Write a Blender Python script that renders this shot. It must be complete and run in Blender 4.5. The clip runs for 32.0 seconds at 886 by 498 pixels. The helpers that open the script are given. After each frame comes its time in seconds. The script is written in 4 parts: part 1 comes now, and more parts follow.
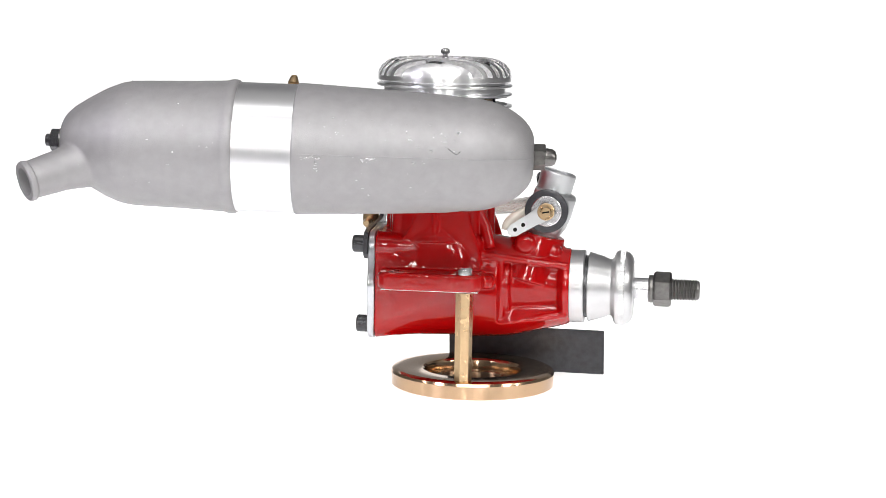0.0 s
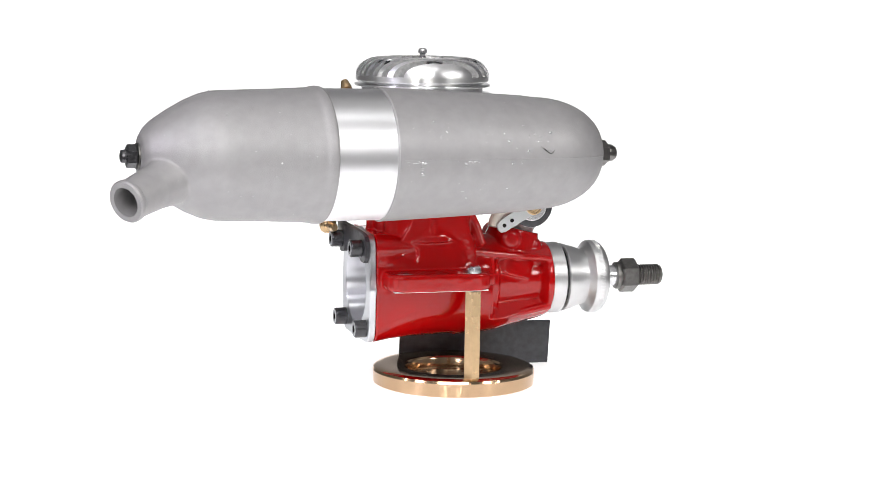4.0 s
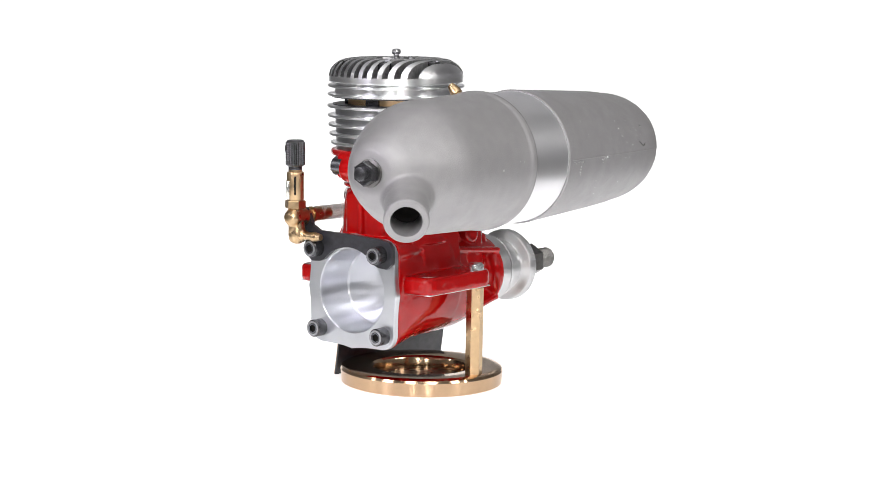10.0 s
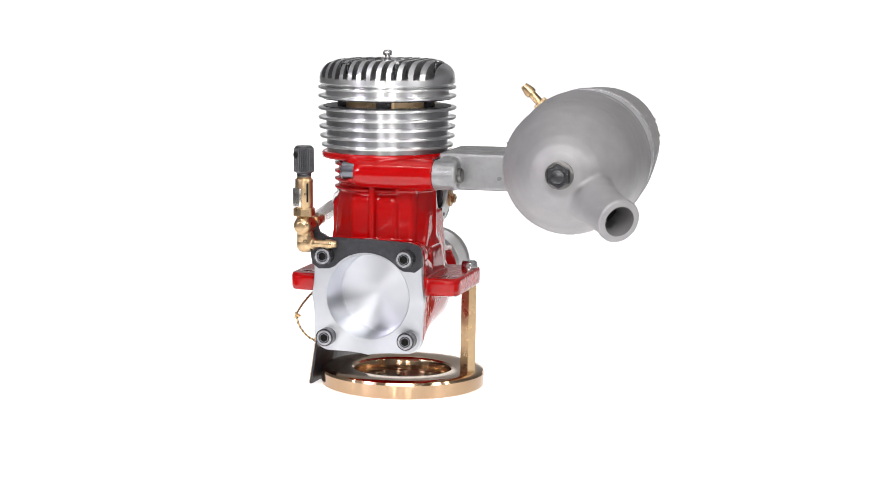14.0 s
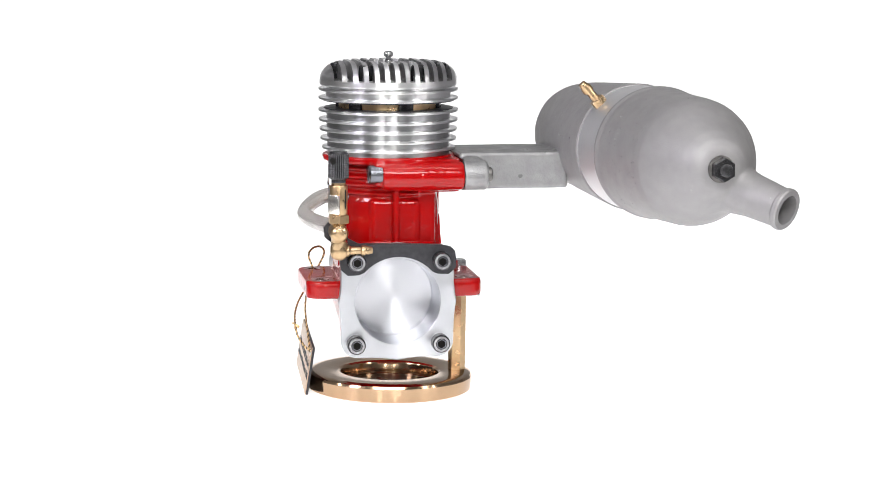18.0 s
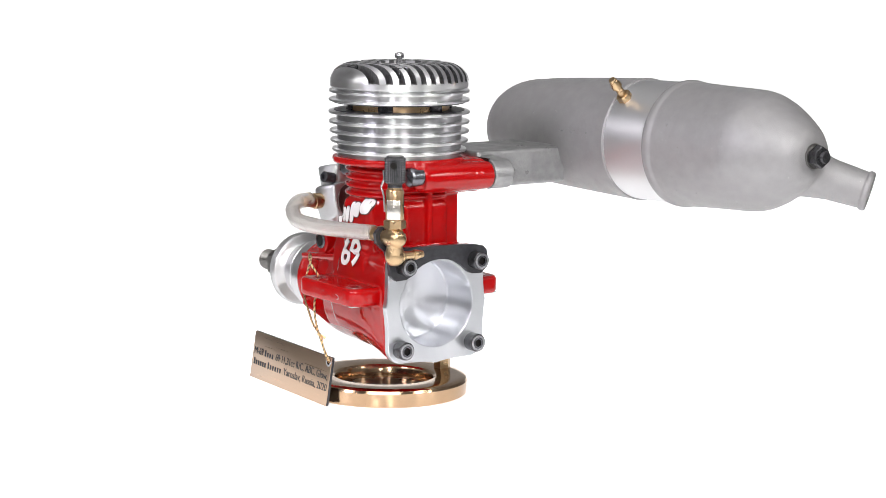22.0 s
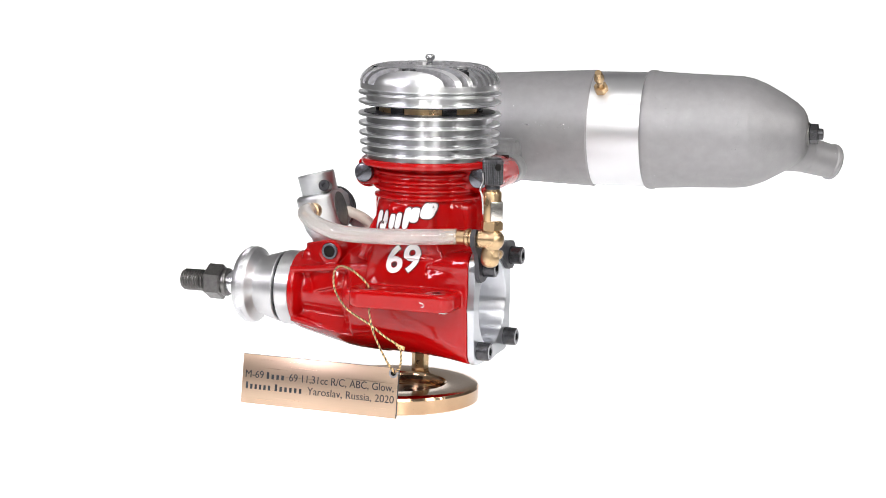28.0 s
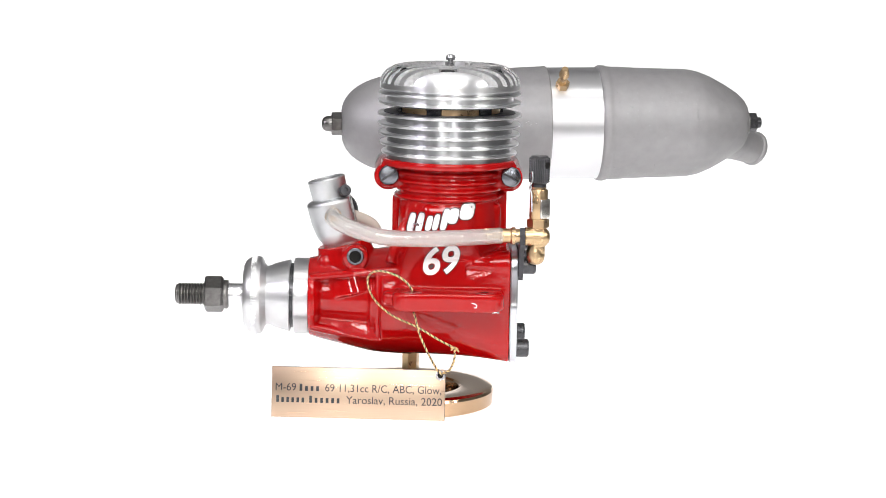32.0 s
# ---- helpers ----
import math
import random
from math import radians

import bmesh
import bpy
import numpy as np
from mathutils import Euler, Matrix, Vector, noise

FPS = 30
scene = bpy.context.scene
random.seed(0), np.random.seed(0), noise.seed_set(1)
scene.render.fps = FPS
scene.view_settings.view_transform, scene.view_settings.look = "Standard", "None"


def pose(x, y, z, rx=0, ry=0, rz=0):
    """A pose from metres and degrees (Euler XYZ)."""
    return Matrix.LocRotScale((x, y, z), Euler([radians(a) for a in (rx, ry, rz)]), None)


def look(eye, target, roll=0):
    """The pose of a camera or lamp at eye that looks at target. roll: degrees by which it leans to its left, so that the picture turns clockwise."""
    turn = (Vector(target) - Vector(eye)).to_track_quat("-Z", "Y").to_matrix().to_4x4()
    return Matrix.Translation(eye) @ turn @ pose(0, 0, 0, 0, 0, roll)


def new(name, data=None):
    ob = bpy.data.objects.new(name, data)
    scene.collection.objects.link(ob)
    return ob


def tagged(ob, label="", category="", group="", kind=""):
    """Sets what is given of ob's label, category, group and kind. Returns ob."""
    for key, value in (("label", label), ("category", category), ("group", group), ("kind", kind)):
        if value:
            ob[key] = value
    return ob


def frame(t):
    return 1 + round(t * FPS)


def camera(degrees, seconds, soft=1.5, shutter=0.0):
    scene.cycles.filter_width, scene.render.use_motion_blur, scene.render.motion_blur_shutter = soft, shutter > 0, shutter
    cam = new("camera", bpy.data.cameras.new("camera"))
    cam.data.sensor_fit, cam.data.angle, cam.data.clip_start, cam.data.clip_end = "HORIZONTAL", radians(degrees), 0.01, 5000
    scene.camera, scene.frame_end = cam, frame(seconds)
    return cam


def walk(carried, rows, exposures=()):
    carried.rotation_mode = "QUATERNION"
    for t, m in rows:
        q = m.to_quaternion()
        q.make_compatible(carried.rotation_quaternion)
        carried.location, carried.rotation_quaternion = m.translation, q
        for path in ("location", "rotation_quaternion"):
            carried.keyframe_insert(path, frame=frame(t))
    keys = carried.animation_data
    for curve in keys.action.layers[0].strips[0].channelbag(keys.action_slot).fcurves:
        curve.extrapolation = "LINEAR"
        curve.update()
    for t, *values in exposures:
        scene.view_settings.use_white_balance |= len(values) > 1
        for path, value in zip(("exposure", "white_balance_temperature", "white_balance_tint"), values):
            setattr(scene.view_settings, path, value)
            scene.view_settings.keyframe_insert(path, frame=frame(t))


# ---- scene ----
MM = 0.001

# ---- camera: stands still on its tripod ----
cam = camera(22.85, 32.0, soft=0.6)
STILL = Matrix.Translation((0, -0.78, 0.16478)) @ pose(0, 0, 0, 81.796, 0, -0.07) @ pose(0, 0, 0, 0, 0, 1.037)
walk(cam, [(0.0, STILL), (32.0, STILL)])

# ---- light ----
world = bpy.data.worlds.new("studio_air")
world.use_nodes = True
world.node_tree.nodes["Background"].inputs[0].default_value = (1.0, 1.0, 1.0, 1)
world.node_tree.nodes["Background"].inputs[1].default_value = 0.2
scene.world = world


def area_lamp(name, eye, target, sx, sy, watts, colour):
    data = bpy.data.lights.new(name, "AREA")
    data.shape, data.size, data.size_y, data.energy, data.color = "RECTANGLE", sx, sy, watts, colour
    lamp = new(name, data)
    lamp.matrix_world = look(eye, target)
    return lamp


area_lamp("ceiling_light_panel", (0.05, 0.1, 1.6), (0.05, 0.1, 0), 2.2, 2.0, 3.5, (1.0, 0.985, 0.965))
area_lamp("tube_light", (-0.1, -0.4, 1.4), (-0.1, -0.12, 0.0), 1.3, 0.06, 4.5, (1.0, 0.99, 0.97))
# added fill lamp that brightens the wall behind the camera
area_lamp("front_wall_fill", (0.0, -1.7, 2.1), (0.0, -1.75, 0.0), 1.3, 0.6, 8, (1.0, 0.985, 0.965))
# the key: a wide softbox over the camera, and one at either side of the table
area_lamp("softbox_over_camera", (0.0, -1.05, 0.8), (0, 0, 0.07), 0.9, 0.26, 8.5, (1.0, 0.985, 0.97))
area_lamp("softbox_near_side", (-0.7, -0.55, 0.5), (0, -0.05, 0.08), 0.16, 0.3, 3.2, (0.93, 0.88, 1.0))
area_lamp("softbox_far_side", (0.74, -0.55, 0.52), (0, -0.05, 0.08), 0.16, 0.3, 2.2, (1.0, 0.985, 0.96))
for panel_x, panel_y, panel_z, panel_w in ((-1.15, -0.3, 0.6, 1.2), (1.1, -0.4, 0.65, 1.2)):
    area_lamp("led_strip", (panel_x, panel_y, panel_z), (0, 0, 0.06), 0.03, 0.4, panel_w, (1.0, 0.98, 0.95))
# a pair of small lamps on either side of the tripod, a little over the lens
for lamp_x in (-0.19, 0.15):
    area_lamp("tripod_led", (lamp_x, -0.92, 0.27), (0, 0, 0.07), 0.05, 0.2, 0.9, (1.0, 0.98, 0.96))
scene.view_settings.exposure = 0.0


# ---- materials ----
def material(name, colour, rough=0.5, metal=0.0, spots=0.0, spot_scale=300, bump=0.0, bump_scale=2500, coat=0.0, rough_var=0.0, aniso=0.0, axis="Z", grain=None, flecks=0.0, turned=0.0, spec=0.5, lumps=0.0, ripple=0.0):
    """Principled surface with colour mottling, roughness variation and fine relief at two scales."""
    m = bpy.data.materials.new(name)
    m.use_nodes = True
    nt = m.node_tree
    b = nt.nodes["Principled BSDF"]
    b.inputs["Base Color"].default_value = (*colour, 1)
    b.inputs["Roughness"].default_value = rough
    b.inputs["Metallic"].default_value = metal
    b.inputs["Coat Weight"].default_value = coat
    b.inputs["Coat Roughness"].default_value = 0.06
    b.inputs["Anisotropic"].default_value = aniso
    if aniso:
        tan = nt.nodes.new("ShaderNodeTangent")
        tan.direction_type, tan.axis = "RADIAL", axis
        # the grooves run round the axis, so highlights spread across them
        b.inputs["Anisotropic Rotation"].default_value = 0.25
        nt.links.new(tan.outputs[0], b.inputs["Tangent"])
    tc = nt.nodes.new("ShaderNodeTexCoord")

    def noise_node(scale, detail=4):
        n = nt.nodes.new("ShaderNodeTexNoise")
        n.inputs["Scale"].default_value, n.inputs["Detail"].default_value = scale, detail
        if grain:
            mp = nt.nodes.new("ShaderNodeMapping")
            mp.inputs["Scale"].default_value = grain
            nt.links.new(tc.outputs["Object"], mp.inputs["Vector"])
            nt.links.new(mp.outputs[0], n.inputs["Vector"])
        else:
            nt.links.new(tc.outputs["Object"], n.inputs["Vector"])
        return n

    b.inputs["Specular IOR Level"].default_value = spec
    if turned:
        # fine lathe grooves round the part's own axis
        sep = nt.nodes.new("ShaderNodeSeparateXYZ")
        nt.links.new(tc.outputs["Object"], sep.inputs[0])
        ring = nt.nodes.new("ShaderNodeCombineXYZ")
        u, v, w = {"Z": ("X", "Y", "Z"), "X": ("Y", "Z", "X")}[axis]
        nt.links.new(sep.outputs[u], ring.inputs["X"])
        nt.links.new(sep.outputs[v], ring.inputs["Y"])
        length = nt.nodes.new("ShaderNodeVectorMath")
        length.operation = "LENGTH"
        nt.links.new(ring.outputs[0], length.inputs[0])
        add = nt.nodes.new("ShaderNodeMath")
        add.operation = "ADD"
        nt.links.new(length.outputs["Value"], add.inputs[0])
        nt.links.new(sep.outputs[w], add.inputs[1])
        groove = nt.nodes.new("ShaderNodeTexNoise")
        groove.noise_dimensions = "1D"
        groove.inputs["Scale"].default_value, groove.inputs["Detail"].default_value = 2600, 2
        nt.links.new(add.outputs[0], groove.inputs["W"])
        k = nt.nodes.new("ShaderNodeBump")
        k.inputs["Strength"].default_value, k.inputs["Distance"].default_value = turned, 0.00008
        nt.links.new(groove.outputs["Fac"], k.inputs["Height"])
        nt.links.new(k.outputs[0], b.inputs["Normal"])
    if spots:
        n = noise_node(spot_scale)
        r = nt.nodes.new("ShaderNodeMapRange")
        r.inputs["From Min"].default_value, r.inputs["From Max"].default_value = 0.3, 0.7
        r.inputs["To Min"].default_value, r.inputs["To Max"].default_value = 1 - spots, 1 + spots
        nt.links.new(n.outputs["Fac"], r.inputs["Value"])
        mul = nt.nodes.new("ShaderNodeVectorMath")
        mul.operation = "SCALE"
        mul.inputs[0].default_value = colour
        nt.links.new(r.outputs[0], mul.inputs["Scale"])
        nt.links.new(mul.outputs[0], b.inputs["Base Color"])
        if flecks:
            # sparse bright nicks in the blasted skin
            n2 = noise_node(650, 8)
            r2 = nt.nodes.new("ShaderNodeMapRange")
            r2.inputs["From Min"].default_value, r2.inputs["From Max"].default_value = 0.74, 0.79
            nt.links.new(n2.outputs["Fac"], r2.inputs["Value"])
            mix = nt.nodes.new("ShaderNodeMix")
            mix.data_type = "RGBA"
            mix.inputs["B"].default_value = (flecks, flecks, flecks, 1)
            nt.links.new(r2.outputs[0], mix.inputs["Factor"])
            nt.links.new(mul.outputs[0], mix.inputs["A"])
            nt.links.new(mix.outputs["Result"], b.inputs["Base Color"])
    if rough_var:
        n = noise_node(spot_scale * 0.6, 6)
        r = nt.nodes.new("ShaderNodeMapRange")
        r.inputs["From Min"].default_value, r.inputs["From Max"].default_value = 0.3, 0.7
        r.inputs["To Min"].default_value, r.inputs["To Max"].default_value = max(0.02, rough - rough_var), rough + rough_var
        nt.links.new(n.outputs["Fac"], r.inputs["Value"])
        nt.links.new(r.outputs[0], b.inputs["Roughness"])
    if bump:
        n = noise_node(bump_scale, 1 if ripple else 3)
        k = nt.nodes.new("ShaderNodeBump")
        k.inputs["Strength"].default_value, k.inputs["Distance"].default_value = bump, 0.0003
        nt.links.new(n.outputs["Fac"], k.inputs["Height"])
        nt.links.new(k.outputs[0], b.inputs["Normal"])
        if ripple:
            # runs and ripples in the thick paint, in patches
            n3 = noise_node(48, 2)
            r3 = nt.nodes.new("ShaderNodeMapRange")
            r3.inputs["From Min"].default_value, r3.inputs["From Max"].default_value = 0.46, 0.62
            r3.inputs["To Min"].default_value, r3.inputs["To Max"].default_value = bump, ripple
            nt.links.new(n3.outputs["Fac"], r3.inputs["Value"])
            nt.links.new(r3.outputs[0], k.inputs["Strength"])
        if lumps:
            # the uneven casting under the paint
            n2 = noise_node(190, 2)
            k2 = nt.nodes.new("ShaderNodeBump")
            k2.inputs["Strength"].default_value, k2.inputs["Distance"].default_value = lumps, 0.0006
            nt.links.new(n2.outputs["Fac"], k2.inputs["Height"])
            nt.links.new(k2.outputs[0], k.inputs["Normal"])
    return m


RED = material("red_enamel", (0.37, 0.0018, 0.0024), 0.045, 0, 0.05, 120, 0.08, 520, rough_var=0.02, spec=0.46, lumps=0.14, ripple=0.4)
ALU = material("turned_aluminium", (0.82, 0.825, 0.835), 0.29, 1, 0.0, 200, 0.0, aniso=0.75, turned=0.08)
MILLED = material("milled_aluminium", (0.84, 0.84, 0.86), 0.34, 1, 0.04, 300, 0.0, aniso=0.7, turned=0.08)
BAND = material("turned_aluminium_band", (0.74, 0.74, 0.76), 0.4, 1, 0.03, 60, 0.0, aniso=0.6, axis="X", turned=0.08)
# darker than the fins: the shade of their gaps is in this colour
CORE = material("gap_shaded_turned_aluminium", (0.47, 0.475, 0.49), 0.3, 1, 0.05, 300, 0.0, aniso=0.7, turned=0.08)
PLATE = material("turned_plate_aluminium", (0.58, 0.595, 0.625), 0.32, 1, 0.02, 300, 0.0, aniso=0.85, turned=0.05)
CUP = material("turned_aluminium_cup", (0.65, 0.66, 0.695), 0.32, 1, 0.0, 200, 0.0, aniso=0.9, turned=0.06)
HUB = material("satin_turned_aluminium", (0.64, 0.64, 0.65), 0.4, 1, 0.03, 200, 0.0, rough_var=0.05, aniso=0.5, turned=0.08)
CARB = material("satin_grey_aluminium", (0.58, 0.59, 0.60), 0.42, 1, 0.05, 250, 0.06, 2500, rough_var=0.06)
ALU_SATIN = material("satin_aluminium", (0.70, 0.71, 0.72), 0.34, 1, 0.04, 150, 0.08, 3000, rough_var=0.05)
CAST = material("blasted_cast_aluminium", (0.30, 0.294, 0.30), 0.48, 0.4, 0.05, 260, 0.3, 3500, rough_var=0.06, flecks=0.62)
CAST_RAW = material("scuffed_cast_aluminium", (0.30, 0.30, 0.305), 0.4, 0.55, 0.14, 260, 0.5, 1100, rough_var=0.14, flecks=0.6)
BLACK = material("black_oxide_steel", (0.075, 0.075, 0.08), 0.26, 0.8, 0.2, 800, 0.15, 4000)
BLACK_PLATE = material("black_plastic_plate", (0.026, 0.026, 0.031), 0.36, 0, 0.3, 500, 0.12, 1800, rough_var=0.08)
STEEL = material("dark_steel", (0.17, 0.165, 0.16), 0.3, 1, 0.15, 700, 0.1, 4000)
SCREW = material("plated_steel_screw", (0.20, 0.205, 0.23), 0.26, 1, 0.12, 600)
SLEEVE = material("bright_nickel", (0.76, 0.73, 0.68), 0.24, 1, 0.08, 500)
RIM = material("worn_steel_rim", (0.36, 0.36, 0.38), 0.34, 1, 0.3, 1400, 0.3, 2600)
ZINC = material("bright_zinc_steel", (0.66, 0.66, 0.68), 0.26, 1, 0.08, 600)
BRASS = material("brass", (0.55, 0.39, 0.225), 0.3, 1, 0.05, 500, 0.08, 3000, rough_var=0.06)
RING = material("polished_bronze", (0.50, 0.345, 0.215), 0.13, 1, 0.05, 120, rough_var=0.04)
RECESS_BRONZE = material("dark_recess_bronze", (0.13, 0.09, 0.065), 0.28, 1, 0.2, 200, rough_var=0.08)
TAG_FACE = material("brushed_brass_sheet", (0.58, 0.43, 0.315), 0.31, 1, 0.02, 1.0, 0.04, 1.0, rough_var=0.05, grain=(60, 60, 4500))
INK = material("engraved_blue_black", (0.02, 0.022, 0.028), 0.4)
WHITE = material("white_lettering", (0.82, 0.80, 0.80), 0.35)
OUTLINE = material("dark_red_outline", (0.05, 0.012, 0.014), 0.3)
TUBE = material("milky_silicone", (0.90, 0.88, 0.85), 0.2, 0, 0.05, 200)
TUBE.node_tree.nodes["Principled BSDF"].inputs["Transmission Weight"].default_value = 0.75
NYLON = material("off_white_nylon", (0.72, 0.68, 0.60), 0.4, 0, 0.04, 300)
DARK_THREAD = material("dark_thread", (0.035, 0.025, 0.015), 0.6, 0, 0.3, 1500)
GOLD = material("gold_thread", (0.74, 0.53, 0.26), 0.35, 0.8, 0.3, 1300)
PAPER = material("white_sweep_with_glow", (0.86, 0.86, 0.86), 0.3, 0, 0.01, 30)
# glow added to the sheet to keep it white and wash out shadows
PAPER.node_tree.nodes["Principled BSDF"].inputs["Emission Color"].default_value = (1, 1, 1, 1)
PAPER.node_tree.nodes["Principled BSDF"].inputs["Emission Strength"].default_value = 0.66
WHITE_WALL = material("white_room_paint", (0.75, 0.75, 0.75), 0.8, 0, 0.03, 3)
WALL = material("pale_grey_room_paint", (0.66, 0.66, 0.67), 0.8, 0, 0.04, 3)
FLOOR = material("grey_table_top", (0.14, 0.137, 0.134), 0.5, 0, 0.1, 4)
CEIL = material("white_ceiling_paint", (0.7, 0.7, 0.7), 0.8, 0, 0.03, 3)
# near black that stands in for shade in holes; also colours the scratch
DARK = material("hole_shade_and_scratch_dark", (0.014, 0.013, 0.012), 0.8, 0.0, 0.2, 300, spec=0.1)
# milled grey, darkened further for the reflections inside the slots
SAWN = material("shaded_milled_slot", (0.50, 0.50, 0.51), 0.4, 1, 0.2, 900, 0.25, 2500)


# ---- mesh helpers (millimetres in, metres out) ----
def finish(name, bm, mat, angle=32, smooth=True):
    bmesh.ops.recalc_face_normals(bm, faces=bm.faces)
    bmesh.ops.scale(bm, vec=(MM, MM, MM), verts=bm.verts)
    me = bpy.data.meshes.new(name)
    bm.to_mesh(me)
    bm.free()
    me.materials.append(mat)
    if smooth:
        me.shade_smooth()
        me.set_sharp_from_angle(angle=radians(angle))
    return me


def part(name, bm, mat, parent, label="", m=None, angle=32):
    """One mesh object under a thing or a part. m: pose in millimetres in the thing's space."""
    ob = new(name, finish(name, bm, mat, angle))
    ob.parent = parent
    if m is not None:
        m = m.copy()
        m.translation *= MM
        ob.matrix_local = m
    return tagged(ob, label)


def at(x, y, z, rx=0, ry=0, rz=0):
    return pose(x, y, z, rx, ry, rz)


def lathe(rows, n=64, bm=None, m=None):
    """Turns rows of (along, radius) about the z axis; closed at both ends."""
    bm = bm or bmesh.new()
    m = m or Matrix()
    rings = []
    for h, r in rows:
        if r < 1e-4:
            rings.append([bm.verts.new(m @ Vector((0, 0, h)))])
        else:
            rings.append([bm.verts.new(m @ Vector((r * math.cos(2 * math.pi * i / n), r * math.sin(2 * math.pi * i / n), h))) for i in range(n)])
    for a, b in zip(rings, rings[1:]):
        for i in range(n):
            j = (i + 1) % n
            if len(a) == 1 and len(b) == 1:
                continue
            if len(a) == 1:
                bm.faces.new((a[0], b[j], b[i]))
            elif len(b) == 1:
                bm.faces.new((a[i], a[j], b[0]))
            else:
                bm.faces.new((a[i], a[j], b[j], b[i]))
    for ring, flip in ((rings[0], True), (rings[-1], False)):
        if len(ring) > 1:
            bm.faces.new(ring[::-1] if flip else ring)
    return bm


def closed_lathe(rows, n=64, bm=None, m=None):
    """A turned ring: the rows close on themselves."""
    bm = bm or bmesh.new()
    m = m or Matrix()
    rings = [[bm.verts.new(m @ Vector((r * math.cos(2 * math.pi * i / n), r * math.sin(2 * math.pi * i / n), h))) for i in range(n)] for h, r in rows]
    for a, b in zip(rings, rings[1:] + rings[:1]):
        for i in range(n):
            j = (i + 1) % n
            bm.faces.new((a[i], a[j], b[j], b[i]))
    return bm


def rod(r, h0, h1, bevel=0.3, n=32, bm=None, m=None):
    b = min(bevel, r * 0.4)
    return lathe([(h0, r - b), (h0 + b * 0.3, r - b * 0.3), (h0 + b, r), (h1 - b, r), (h1 - b * 0.3, r - b * 0.3), (h1, r - b)], n, bm, m)


def prism(outline, h0, h1, bevel=0.4, bm=None, m=None):
    """An outline in x, y raised from h0 to h1, with a small chamfer."""
    bm = bm or bmesh.new()
    m = m or Matrix()
    c = Vector((sum(p[0] for p in outline) / len(outline), sum(p[1] for p in outline) / len(outline)))
    far = max((Vector(p) - c).length for p in outline)
    k = 1 - bevel / far if bevel else 1
    rings = []
    for h, f in ((h0, k), (h0 + bevel, 1), (h1 - bevel, 1), (h1, k)) if bevel else ((h0, 1), (h1, 1)):
        rings.append([bm.verts.new(m @ Vector((c.x + (p[0] - c.x) * f, c.y + (p[1] - c.y) * f, h))) for p in outline])
    n = len(outline)
    for a, b in zip(rings, rings[1:]):
        for i in range(n):
            j = (i + 1) % n
            bm.faces.new((a[i], a[j], b[j], b[i]))
    bm.faces.new(rings[0][::-1])
    bm.faces.new(rings[-1])
    return bm


def plate_with_hole(outline, hole_r, h0, h1, bm=None, m=None, bevel=0.35):
    """A plate whose outline has as many points as its round hole; the outline starts on +x and runs anticlockwise."""
    bm = bm or bmesh.new()
    m = m or Matrix()
    n = len(outline)
    far = max(math.hypot(*p) for p in outline)
    k = 1 - bevel / far
    hole = []
    for p in outline:
        a = math.atan2(p[1], p[0])
        hole.append((hole_r * math.cos(a), hole_r * math.sin(a)))
    loops = []
    for pts, h, f in ((hole, h0, 1), (outline, h0, k), (outline, h0 + bevel, 1), (outline, h1 - bevel, 1), (outline, h1, k), (hole, h1, 1 + 0.3 / hole_r), (hole, h1 - 0.3, 1)):
        loops.append([bm.verts.new(m @ Vector((p[0] * f, p[1] * f, h))) for p in pts])
    for a, b in zip(loops, loops[1:] + loops[:1]):
        for i in range(n):
            j = (i + 1) % n
            bm.faces.new((a[i], a[j], b[j], b[i]))
    return bm


def rounded_box(x0, x1, y0, y1, z0, z1, r=0.6, bm=None, m=None, seg=2):
    own = bmesh.new()
    bmesh.ops.create_cube(own, size=1)
    for v in own.verts:
        v.co = Vector(((x0 + x1) / 2 + v.co.x * (x1 - x0), (y0 + y1) / 2 + v.co.y * (y1 - y0), (z0 + z1) / 2 + v.co.z * (z1 - z0)))
    if r:
        bmesh.ops.bevel(own, geom=own.edges[:], offset=r, segments=seg, affect="EDGES", profile=0.5)
    return merged(bm, own, m)


def merged(bm, own, m=None):
    if m is not None:
        bmesh.ops.transform(own, matrix=m, verts=own.verts)
    if bm is None:
        return own
    me = bpy.data.meshes.new("tmp")
    own.to_mesh(me)
    own.free()
    bm.from_mesh(me)
    bpy.data.meshes.remove(me)
    return bm


def smooth_path(points, steps=8):
    """A Catmull-Rom line through points."""
    pts = [Vector(p) for p in points]
    out = []
    for i in range(len(pts) - 1):
        a, b, c, d = pts[max(i - 1, 0)], pts[i], pts[i + 1], pts[min(i + 2, len(pts) - 1)]
        for s in range(steps):
            t = s / steps
            out.append(0.5 * ((2 * b) + (c - a) * t + (2 * a - 5 * b + 4 * c - d) * t * t + (3 * b - a - 3 * c + d) * t**3))
    return out + [pts[-1]]


